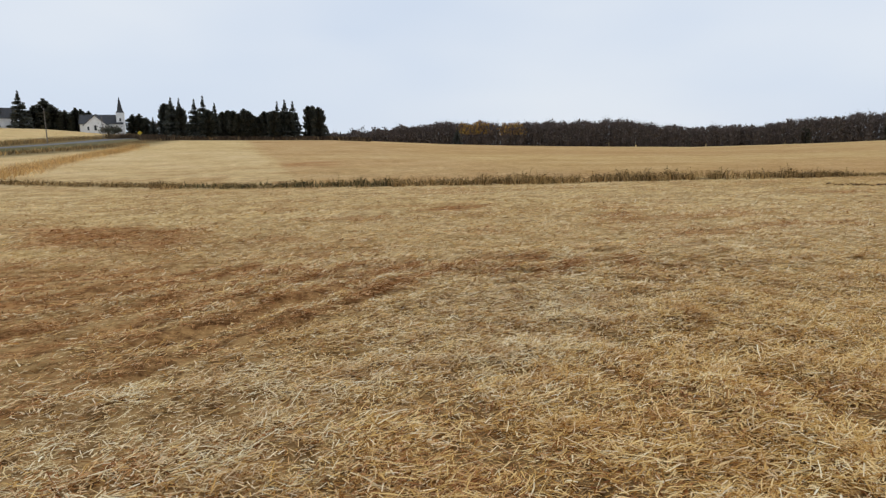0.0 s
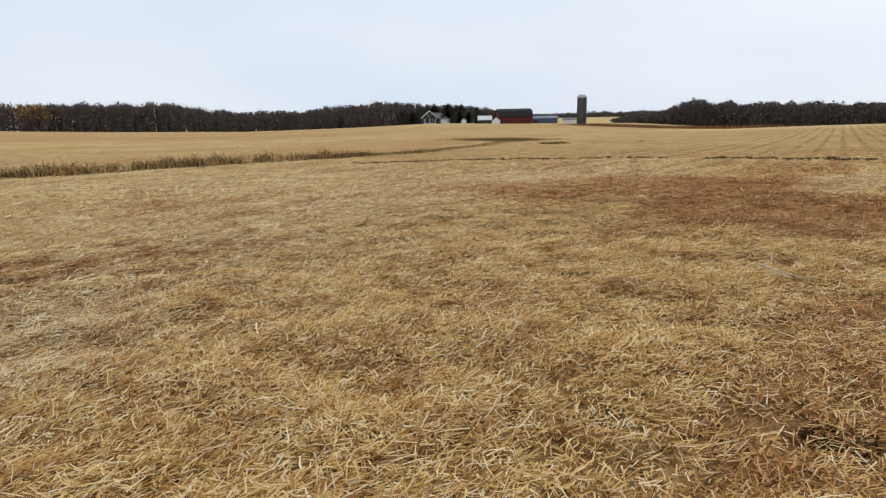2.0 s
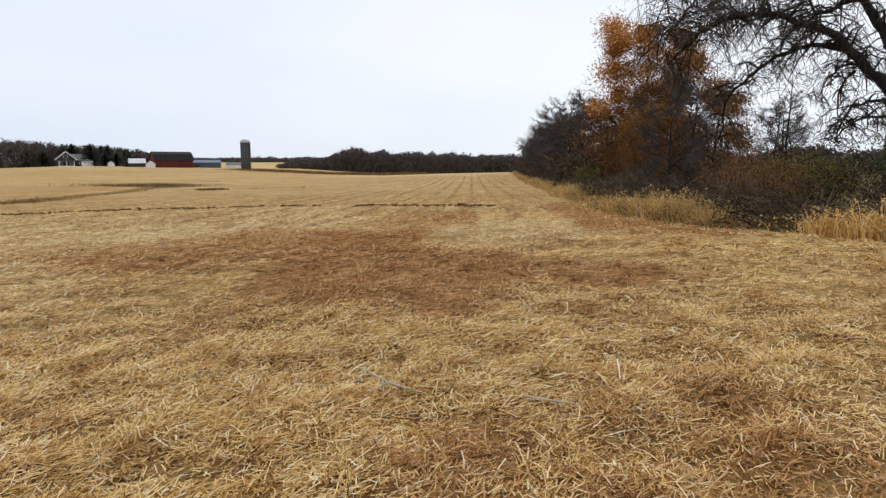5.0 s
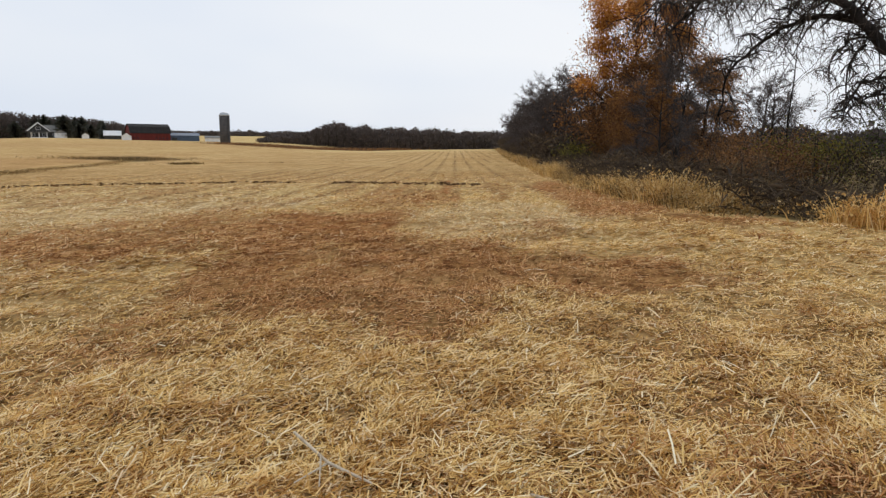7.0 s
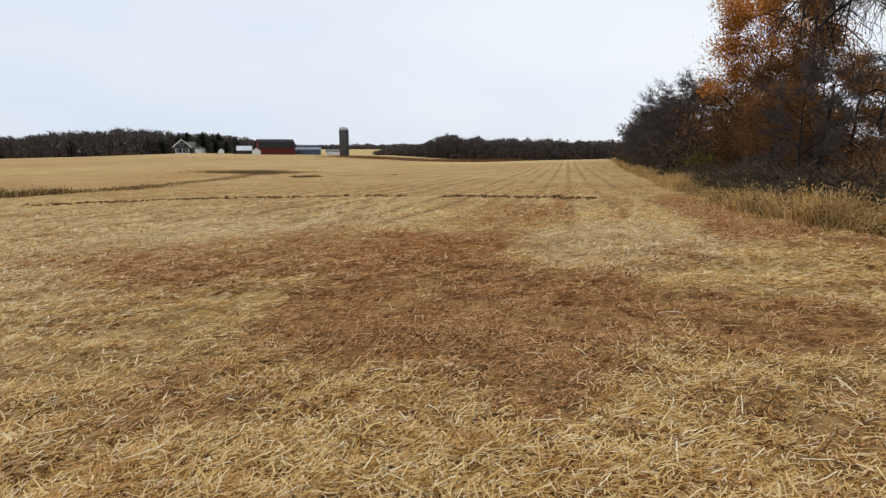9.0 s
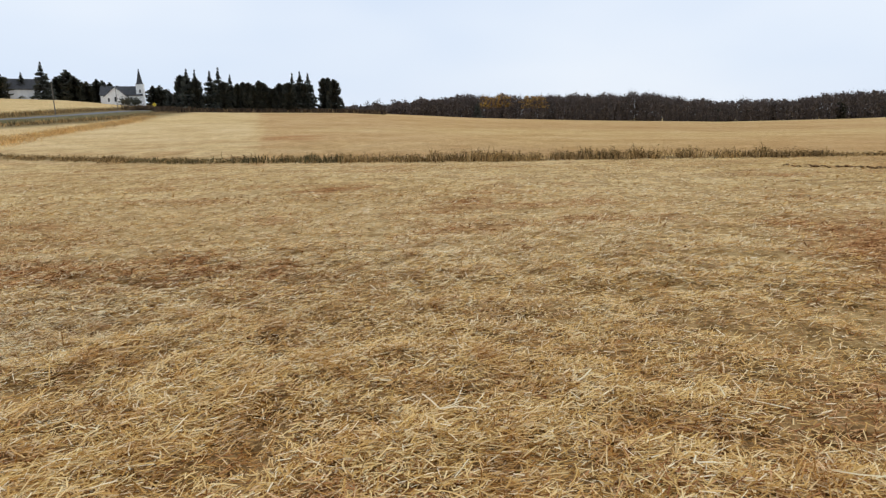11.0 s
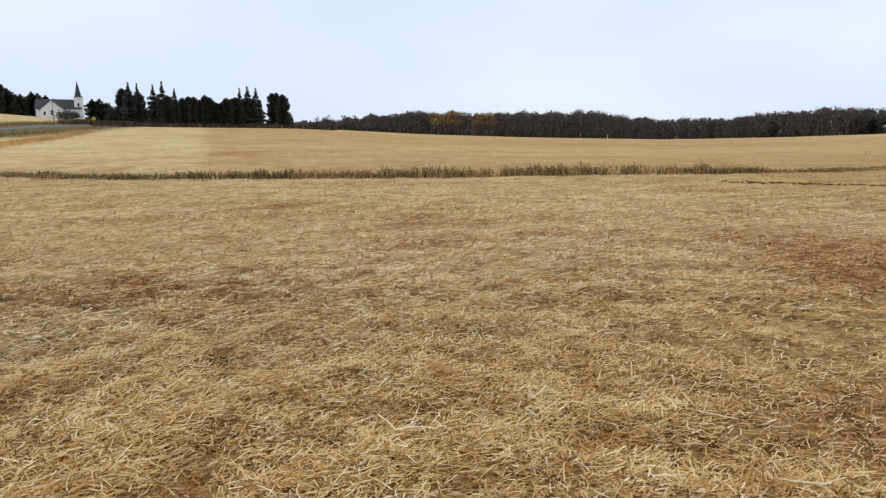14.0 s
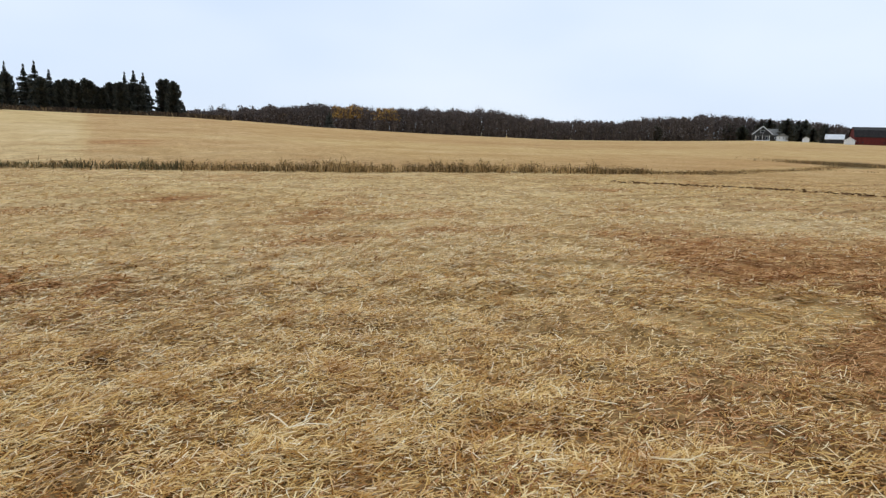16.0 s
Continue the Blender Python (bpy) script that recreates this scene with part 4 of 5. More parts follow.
    limb([(-3.6, 6.5), (-3.8, 7.2), (-4.3, 7.8), (-5.2, 8.0), (-6.1, 7.6), (-6.8, 6.8)], 0.06, 0.02, 0.3, 6, 1.7)
    limb([(-2.3, 6.1), (-2.45, 6.8), (-2.7, 7.6), (-3.4, 8.4), (-4.4, 8.6)], 0.06, 0.02, -0.5, 5, 1.6)
    limb([(-3.8, 10.2), (-4.8, 10.0), (-5.8, 9.4), (-6.6, 8.6), (-7.2, 7.6)], 0.06, 0.02, 0.2, 6, 1.8)
    limb([(-4.3, 6.5), (-5.0, 7.0), (-5.9, 7.0), (-6.9, 6.4), (-7.6, 5.6)], 0.05, 0.018, -0.8, 5, 1.6)
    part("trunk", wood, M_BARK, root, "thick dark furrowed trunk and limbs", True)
    tagged(part("twig_crown", twigs, M_TWIG, root), kind="stuff")
    root.matrix_world = turned(11.9, 24.3, 0, -27.5)


big_tree()

HEDGE = "trees of the hedge"
# slender tree and scrub beside the big one
slim = bare_tree(6.6, 41, 0.014, 6, M_TWIG, "slender leafless sapling among brambles", HEDGE, 0.3, 0.0065)
slim.matrix_world = turned(10.3, 27.8, gz(10.3, 27.8), 30)
for x, y, s, rz in ((15.5, 31.0, 0.7, 140), (17.0, 26.0, 0.7, 20)):
    copy_thing(slim, turned(x, y, gz(x, y), rz, s))

# the orange tree and its rusty neighbours
orange = leafy_tree(14.8, 11, [M_RUST, M_TAWNY, M_ORANGE, M_ORANGE, M_ORANGE], 62000, 0.16, "tall tree with orange autumn leaves thinning at the top", 0.36)
orange.matrix_world = turned(11.7, 64.0, gz(11.7, 64.0), 200)
rusty = leafy_tree(10.0, 12, [M_RUST, M_TAWNY, M_TAWNY], 30000, 0.13, "tree with rusty brown withered leaves", 0.34)
rusty.matrix_world = turned(13.6, 60.0, gz(13.6, 60.0), 40, 1.08)
copy_thing(rusty, turned(15.6, 55.0, gz(15.6, 55), 160, 0.8))
copy_thing(rusty, turned(10.2, 52.0, gz(10.2, 52), 100, 0.6))
copy_thing(rusty, turned(11.5, 71.0, gz(11.5, 71), 250, 0.75))

# the dark leafless row that runs away along the field
row_a = bare_tree(13.5, 21, 0.045, 26, M_GREYTWIG, "dark leafless tree in the long field hedge", HEDGE, 0.1)
row_a.matrix_world = turned(9.4, 118, gz(9.4, 118), 0)
row_c = bare_tree(13.0, 23, 0.032, 58, M_GREYTWIG, "dark leafless tree in the long field hedge", HEDGE, 0.06)
row_c.matrix_world = turned(8.9, 92, gz(8.9, 92), 0)
row_b = bare_tree(12.5, 22, 0.045, 26, M_GREYTWIG, "dark leafless tree in the long field hedge", HEDGE, 0.08)
row_b.matrix_world = turned(9.0, 125, gz(9.0, 125), 0)
rr = random.Random(8)
for k in range(40):
    y = 73 + 3.4 * k
    x = float(np.interp(y, [p[1] for p in EDGE], [p[0] for p in EDGE])) + 4.6 + rr.uniform(-0.6, 4.2)
    copy_thing(row_c if k < 14 else row_a if k % 2 else row_b, turned(x, y, gz(x, y), rr.uniform(0, 360), rr.uniform(0.8, 1.05) * (1 - 0.0022 * max(0, y - 110)) * float(np.interp(y, [70, 88, 110, 140], [0.82, 0.82, 0.86, 0.95]))))
for k in range(12):
    x, y = rr.uniform(16, 30), rr.uniform(38, 90)
    copy_thing(row_b if k % 2 else slim, turned(x, y, gz(x, y), rr.uniform(0, 360), rr.uniform(0.55, 0.8)))

# bare crowns behind the limbs of the big tree
for x, y, s, rz in ((12.4, 50.0, 0.62, 10), (10.2, 46.0, 0.48, 80), (13.8, 57.0, 0.74, 150), (14.0, 68.0, 0.85, 220), (15.4, 62.0, 0.74, 300), (9.0, 69.0, 0.7, 120)):
    copy_thing(row_c, turned(x, y, gz(x, y), rz, s))


# ---------- undergrowth and tall grass of the hedge ----------
def edge_x(y):
    return float(np.interp(y, [p[1] for p in EDGE], [p[0] for p in EDGE]))


def shrub(x, y, w, h, mat, n, size, seed, label, name="shrub"):
    rng = random.Random(seed)
    root = thing(name, label, "shrub", "shrubs of the hedge")
    stems, lv = Geo(), Geo()
    lobes = [(rng.gauss(0, w * 0.33), rng.gauss(0, w * 0.33), h * rng.uniform(0.25, 0.85), w * rng.uniform(0.12, 0.24)) for _ in range(14)]
    for lx, ly, lz, s in lobes:
        stems.tube([(lx * 0.2, ly * 0.2, -0.1), (lx * 0.7, ly * 0.7, lz * 0.6), (lx, ly, lz + s)], [0.03, 0.02, 0.008], 4)
    g = np.random.default_rng(seed)
    pick = np.array(lobes)[g.integers(0, len(lobes), n)]
    p = pick[:, :3] + g.normal(size=(n, 3)) * pick[:, 3:4] * (1, 1, 0.8)
    p[:, 2] = np.maximum(p[:, 2], 0.03)
    lv.leaves(p, size * g.uniform(0.6, 1.4, n), g)
    tagged(part("stem_base", stems, M_BARK, root), kind="stuff")
    tagged(part("foliage", lv, mat, root), kind="stuff")
    root.matrix_world = turned(x, y, gz(x, y))
    return root


shrub(10.0, 19.4, 2.4, 1.0, M_BRAMBLE, 9000, 0.06, 1, "dense dark bramble thicket in front of the big tree")
shrub(13.3, 22.6, 3.2, 1.7, M_BRAMBLE, 13000, 0.07, 2, "dense dark bramble thicket in front of the big tree")
shrub(14.4, 21.6, 3.0, 2.8, M_GREEN, 6000, 0.06, 3, "dark green shrub with some yellow leaves")
shrub(11.9, 20.9, 3.2, 2.7, M_GREEN, 20000, 0.065, 4, "dense dark green shrub beside the tall grass")
shrub(6.6, 62.0, 2.4, 2.4, M_OLIVE, 1200, 0.14, 5, "yellowish green shrub under the orange tree")
shrub(9.9, 24.6, 1.9, 2.1, M_OLIVE, 4000, 0.065, 6, "yellowish green bush at the foot of the big tree")
shrub(10.0, 31.5, 3.0, 2.1, M_RUST, 2600, 0.1, 7, "rust-coloured withered bush under the hedge trees")
shrub(12.8, 36.0, 3.6, 2.2, M_RUST, 2600, 0.12, 8, "rust-coloured withered bush under the hedge trees")


shrub(8.3, 24.0, 2.4, 1.4, M_RUST, 6000, 0.06, 9, "rust-coloured withered bush under the hedge trees")
shrub(9.6, 26.2, 2.4, 1.9, M_RUST, 5000, 0.07, 10, "rust-coloured withered bush under the hedge trees")


def tangle():
    """Dark thorny undergrowth between the tall grass and the trees."""
    rng = random.Random(31)
    g = Geo()
    for _ in range(22000):
        y = 9 + 62 * rng.random() ** 1.5
        x = edge_x(y) + (0.25 if 15.4 < y < 17.6 else 0.9) + abs(rng.gauss(0, 2.4))
        h = (0.35 + 1.35 * float(vnoise(x * 0.45, y * 0.3, 71))) * min(1, 0.5 + (x - edge_x(y)) * 0.25)
        z = gz(x, y)
        q = Vector((x, y, z + h * rng.random()))
        w = Vector((rng.gauss(0, 1), rng.gauss(0, 1), rng.gauss(0.3, 0.6))).normalized() * rng.uniform(0.2, 0.6)
        g.strip([q, q + w * 0.5 + Vector((0, 0, 0.03)), q + w], rng.uniform(0.012, 0.05))
    tagged(part("bramble_tangle", g, M_BRAMBLE), "dark tangled brambles and dead stems under the trees", "undergrowth", kind="stuff")
    g = Geo()
    for _ in range(9000):
        y = 62 + 150 * rng.random()
        x = edge_x(y) + 1.2 + abs(rng.gauss(0, 2.5))
        z = gz(x, y)
        q = Vector((x, y, z + rng.uniform(0, 3.2)))
        w = Vector((rng.gauss(0, 1), rng.gauss(0, 1), rng.gauss(0.4, 0.6))).normalized() * rng.uniform(0.4, 1.2)
        g.strip([q, q + w * 0.5, q + w], rng.uniform(0.04, 0.14))
    tagged(part("far_undergrowth", g, M_BRAMBLE), "dark undergrowth filling the foot of the hedge", "undergrowth", kind="stuff")


tangle()


def blades(name, label, mat, places, seed, h0, h1, width, seeds=True):
    rng = random.Random(seed)
    g = Geo()
    for x, y, k in places:
        z = gz(x, y)
        h = rng.uniform(h0, h1) * k
        lean = Vector((rng.gauss(0, 0.22), rng.gauss(0, 0.22), 1)).normalized()
        curl = Vector((rng.gauss(0, 0.5), rng.gauss(0, 0.5), -0.5)) * h * 0.22
        base = Vector((x, y, z - 0.03))
        a = rng.uniform(0, 3.14159)
        pts = [base, base + lean * h * 0.5, base + lean * h * 0.82 + curl * 0.35, base + lean * h + curl]
        g.strip(pts, width * rng.uniform(0.6, 1.4), (math.cos(a), math.sin(a), 0), 0.25)
        if seeds and rng.random() < 0.5:
            s = pts[3]
            for _ in range(3):
                g.leaf(s + Vector((rng.gauss(0, 0.03), rng.gauss(0, 0.03), rng.gauss(0, 0.06))), rng.uniform(0.05, 0.12), rng)
    tagged(part(name, g, mat), label, "grass", kind="stuff")


def hedge_grass():
    """Tufts of tall grass, each leaning out from its middle, thick in places and missing in others."""
    rng = random.Random(77)
    gold, dull = Geo(), Geo()
    for _ in range(2300):
        y = 8 + 190 * rng.random() ** 1.9
        off = max(0.05, rng.gauss(0.5, 0.45)) if rng.random() < 0.75 else rng.uniform(0.3, 2.4)
        x0 = edge_x(y) + off
        lush = float(vnoise(y * 0.33 + 3.3, 0.5, 55)) * (0.0 if 15.6 < y < 17.3 else 1.0)
        lush = float(smooth(0.25, 0.75, lush))
        if rng.random() > (0.05 if 15.6 < y < 17.3 else 0.45) + lush:
            continue
        big = (0.3 + 1.05 * lush) * rng.uniform(0.45, 1.3) * (0.66 if y < 15.6 else 0.62)
        golden = rng.random() < (0.3 if y < 14.2 else 0.9 if y < 15.7 else 0.6 + 0.3 * lush)
        g = gold if golden else dull
        spread = rng.uniform(0.15, 0.38)
        for _ in range(rng.randint(16, 40) if y < 45 else rng.randint(6, 12)):
            a, d = rng.uniform(0, 6.283), abs(rng.gauss(0, spread))
            x, yy = x0 + d * math.cos(a), y + d * math.sin(a)
            h = big * rng.uniform(0.55, 1.35)
            lean = Vector((math.cos(a) * d * 0.7 + rng.gauss(0, 0.12), math.sin(a) * d * 0.7 + rng.gauss(0, 0.12), 1)).normalized()
            curl = Vector((math.cos(a) + rng.gauss(0, 0.6), math.sin(a) + rng.gauss(0, 0.6), -0.8)) * h * rng.uniform(0.1, 0.45)
            base = Vector((x, yy, gz(x, yy) - 0.03))
            t = rng.uniform(0, 3.14159)
            wide = 0.022 if y < 45 else 0.05
            pts = [base, base + lean * h * 0.5, base + lean * h * 0.8 + curl * 0.35, base + lean * h + curl]
            g.strip(pts, wide * rng.uniform(0.6, 1.4), (math.cos(t), math.sin(t), 0), 0.25)
            if rng.random() < 0.45:
                for k in range(4):
                    g.leaf(pts[3] + Vector((rng.gauss(0, 0.03), rng.gauss(0, 0.03), rng.gauss(0, 0.07))), rng.uniform(0.03, 0.07), rng)
    tagged(part("tall_dry_grass", gold, M_DRYGRASS), "tall golden dry grass along the field edge", "grass", kind="stuff")
    tagged(part("tall_dull_weeds", dull, M_WEED), "dull brown weeds among the dry grass", "grass", kind="stuff")


hedge_grass()


def ditch_weeds():
    rng = random.Random(15)
    q, t = along(DITCH, 400)
    tall, green = [], []
    for _ in range(21000):
        i = rng.randrange(len(q))
        off = rng.gauss(0, 0.75)
        x, y = q[i][0] - t[i][1] * off, q[i][1] + t[i][0] * off
        tuft = float(vnoise(i * 0.09, 0.5 + off * 0.2, 9))
        grown = float(np.interp(y, [-26, -6, 0, 6, 30, 40, 52, 66, 96], [0.35, 0.35, 0.55, 0.9, 0.9, 0.45, 0.1, 0.0, 0.0]))
        clump = float(vnoise(i * 0.6, off * 0.8, 19))
        if clump < 0.3:
            continue
        k = (0.2 + 0.55 * tuft + 0.45 * clump * clump) * grown * (1.35 if rng.random() < 0.06 else 0.9)
        (green if -7 < y < 8 and rng.random() < 0.7 else tall).append((x + rng.gauss(0, 0.1), y + rng.gauss(0, 0.1), k))
    blades("ditch_weeds", "dry brown weeds and reeds along the field ditch", M_REED, tall, 6, 0.4, 1.25, 0.055)
    blades("green_ditch_weeds", "grey-green weeds along the field ditch", M_GREENWEED, green, 7, 0.6, 1.1, 0.06, False)


ditch_weeds()


# ---------- road, signs and poles ----------
def build_road():
    pts = [spot(b, r) for b, r in ROAD]
    q, t = along(pts, 90)
    g, rows = Geo(), []
    for (x, y), (tx, ty) in zip(q, t):
        zc = gz(x, y) + 0.35
        for off, dz in ((-5.4, -1.2), (-2.7, 0.0), (0.0, 0.06), (2.7, 0.0), (5.4, -1.2)):
            rows.append((x - ty * off, y + tx * off, zc + dz))
    f = [(5 * i + k, 5 * i + k + 1, 5 * i + k + 6, 5 * i + k + 5) for i in range(len(q) - 1) for k in (1, 2)]
    g.add(rows, f)
    tagged(part("road", g, M_ROAD), "grey asphalt country road climbing the hill", "road", kind="structure")
    b = Geo()
    b.add(rows, [(5 * i + k, 5 * i + k + 1, 5 * i + k + 6, 5 * i + k + 5) for i in range(len(q) - 1) for k in (0, 3)])
    tagged(part("road_verge", b, M_VERGE), "grassy road banks", "verge", kind="structure")
    rng = random.Random(4)
    for name, mat, n, offs, h, lab in (("verge_weeds", M_WEED, 6000, (-11, -6), 0.8, "dark dry weeds on the road bank"), ("verge_scrub", M_WEED, 5000, (6, 10), 0.5, "dark dry weeds on the road bank")):
        g = Geo()
        for _ in range(n):
            i = rng.randrange(len(q) - 12)
            off = -rng.uniform(*offs)
            x, y = q[i][0] - t[i][1] * off + rng.gauss(0, 0.8), q[i][1] + t[i][0] * off + rng.gauss(0, 0.8)
            z = gz(x, y)
            hh = h * rng.uniform(0.5, 1.2)
            g.strip([(x, y, z - 0.1), (x + rng.gauss(0, 0.2), y + rng.gauss(0, 0.2), z + hh)], rng.uniform(0.08, 0.3), (t[i][0], t[i][1], 0), 0.4)
        tagged(part(name, g, mat), lab, "grass", kind="stuff")
    q, t = along([spot(b, r) for b, r in ((118, 66), (114.5, 74), (109.8, 101), (107.4, 117), (103.9, 146), (102.6, 175))], 120)
    g = Geo()
    for _ in range(9000):
        i = rng.randrange(120)
        x, y = q[i][0] + rng.gauss(0, 3), q[i][1] + rng.gauss(0, 1.3)
        z = gz(x, y)
        g.strip([(x, y, z - 0.1), (x + rng.gauss(0, 0.2), y + rng.gauss(0, 0.2), z + rng.uniform(0.15, 0.55))], rng.uniform(0.06, 0.25), (t[i][0], t[i][1], 0), 0.4)
    tagged(part("verge_grass", g, M_DRYGRASS), "tall golden grass between field and road", "grass", kind="stuff")


M_VERGE = surface("verge_turf", (0.05, 0.055, 0.02), (0.20, 0.15, 0.06), 0.8, 0.95, 0.6)
build_road()


def utility_pole(bearing, r, h):
    root = thing("utility_pole", "weathered wooden utility pole beside the road", "pole", "utility poles")
    g = Geo()
    g.tube([(0, 0, -0.5), (0, 0, h * 0.6), (0, 0, h)], [0.12, 0.105, 0.085], 8)
    part("post", g, M_POLE, root)
    i = Geo()
    i.tube([(0, 0, h), (0, 0, h + 0.18)], [0.05, 0.04], 6)
    part("insulator", i, M_STEEL, root)
    x, y = spot(bearing, r)
    root.matrix_world = turned(x, y, gz(x, y), bearing)


utility_pole(109.0, 165, 7.4)
utility_pole(104.7, 225, 7.0)


def road_sign():
    root = thing("road_sign", "yellow diamond warning sign on a post", "sign")
    p, d = Geo(), Geo()
    p.tube([(0, 0, -0.3), (0, 0, 3.0)], [0.06, 0.06], 6)
    part("post", p, M_POLE, root)
    d.prism([(0, 1.9), (0.75, 2.65), (0, 3.4), (-0.75, 2.65)], -0.1, -0.07)
    part("plate", d, M_YELLOW, root)
    b = Geo()
    b.box(0, -0.12, 2.35, 0.12, 0.02, 0.6)
    part("symbol", b, M_BARK, root)
    x, y = spot(102.0, 235)
    root.matrix_world = turned(x, y, gz(x, y), 102.0, 0.95)


road_sign()


# ---------- buildings ----------
def window(parent, x, y, z, w, h, side="front", frame=M_WHITE):
    """A framed pane on a wall that faces -y (front) or +x (end)."""
    g, p = Geo(), Geo()
    if side == "front":
        for a, c, sx, sz in ((x, z, w, 0.12), (x, z + h - 0.12, w, 0.12), (x - w / 2 + 0.06, z, 0.12, h), (x + w / 2 - 0.06, z, 0.12, h)):
            g.box(a, y - 0.05, c, sx, 0.12, sz)
        p.box(x, y - 0.02, z + 0.1, w - 0.2, 0.06, h - 0.2)
    else:
        for a, c, sx, sz in ((y, z, w, 0.12), (y, z + h - 0.12, w, 0.12), (y - w / 2 + 0.06, z, 0.12, h), (y + w / 2 - 0.06, z, 0.12, h)):
            g.box(x + 0.05, a, c, 0.12, sx, sz)
        p.box(x + 0.02, y, z + 0.1, 0.06, w - 0.2, h - 0.2)
    f = part("window", g, frame, parent)
    part("pane", p, M_GLASS, f)


def gable_block(parent, w, d, eave, ridge, wall, roof, over=0.4, across=False, ox=0.0, oy=0.0):
    """Walls with gables and a roof of some thickness. across: the gable faces the front."""
    g, r = Geo(), Geo()
    if across:
        g.prism([(ox - w / 2, -0.8), (ox + w / 2, -0.8), (ox + w / 2, eave), (ox, ridge), (ox - w / 2, eave)], oy - d / 2, oy + d / 2)
        k = (ridge - eave) / (w / 2)
        for s in (-1, 1):
            r.prism([(ox, ridge + 0.05), (ox, ridge + 0.3), (ox + s * (w / 2 + over), eave - k * over + 0.3), (ox + s * (w / 2 + over), eave - k * over + 0.05)], oy - d / 2 - over, oy + d / 2 + over)
    else:
        y0, y1 = oy - d / 2, oy + d / 2
        v = [(ox + s * w / 2, y, z) for s in (-1, 1) for y, z in ((y0, -0.8), (y1, -0.8), (y1, eave), (oy, ridge), (y0, eave))]
        g.add(v, [(0, 1, 2, 3, 4), (9, 8, 7, 6, 5), (0, 4, 9, 5), (1, 6, 7, 2), (4, 3, 8, 9), (3, 2, 7, 8)])
        k = (ridge - eave) / (d / 2)
        for s in (-1, 1):
            ye, ze = oy + s * (d / 2 + over), eave - k * over
            v = [(ox + e * (w / 2 + over), y, z) for e in (-1, 1) for y, z in ((oy, ridge + 0.05), (oy, ridge + 0.3), (ye, ze + 0.3), (ye, ze + 0.05))]
            r.add(v, [(0, 1, 2, 3), (7, 6, 5, 4), (0, 4, 5, 1), (1, 5, 6, 2), (2, 6, 7, 3), (3, 7, 4, 0)])
    return part("wall", g, wall, parent), part("roof", r, roof, parent)


def put(root, bearing, r, turn=0.0, dz=0.0, tall=1.0):
    x, y = spot(bearing, r)
    root.matrix_world = turned(x, y, gz(x, y) + dz, bearing + turn, 1.0, tall)


def church():
    root = thing("church", "white clapboard country church with a dark slender spire", "church")
    gable_block(root, 17.0, 9.0, 4.6, 8.8, M_WHITE, M_ROOF, 0.4, ox=-1.5, oy=1.5)
    gable_block(root, 9.0, 5.0, 3.8, 8.2, M_WHITE, M_ROOF, 0.35, True, -3.4, -4.0)
    t = Geo()
    t.box(6.3, -1.0, -0.8, 3.2, 3.2, 10.4)
    part("tower", t, M_WHITE, root)
    b = Geo()
    b.box(6.3, -1.0, 9.6, 3.5, 3.5, 0.3)
    part("cornice", b, M_WHITE, root)
    s = Geo()
    s.add([(4.7, -2.6, 9.9), (7.9, -2.6, 9.9), (7.9, 0.6, 9.9), (4.7, 0.6, 9.9), (5.2, -2.1, 10.9), (7.4, -2.1, 10.9), (7.4, 0.1, 10.9), (5.2, 0.1, 10.9), (6.3, -1.0, 17.8)], [(0, 1, 5, 4), (1, 2, 6, 5), (2, 3, 7, 6), (3, 0, 4, 7), (4, 5, 8), (5, 6, 8), (6, 7, 8), (7, 4, 8)])
    part("spire", s, M_ROOF, root)
    window(root, -3.4, -6.5, 1.2, 1.2, 2.6)
    window(root, -6.2, -6.5, 1.2, 1.0, 2.0)
    window(root, -0.6, -6.5, 1.2, 1.0, 2.0)
    window(root, 2.6, -3.0, 1.4, 1.0, 2.4)
    window(root, 6.3, -2.6, 5.6, 1.0, 1.8)
    d = Geo()
    d.box(6.3, -2.64, -0.2, 1.5, 0.14, 2.5)
    part("door", d, M_DARKWALL, root)
    c = Geo()
    c.box(-8.4, 1.5, 8.4, 0.8, 0.8, 1.9)
    part("chimney", c, M_DARKWALL, root)
    put(root, 104.0, 326, -8, 0.1, 0.92)


church()


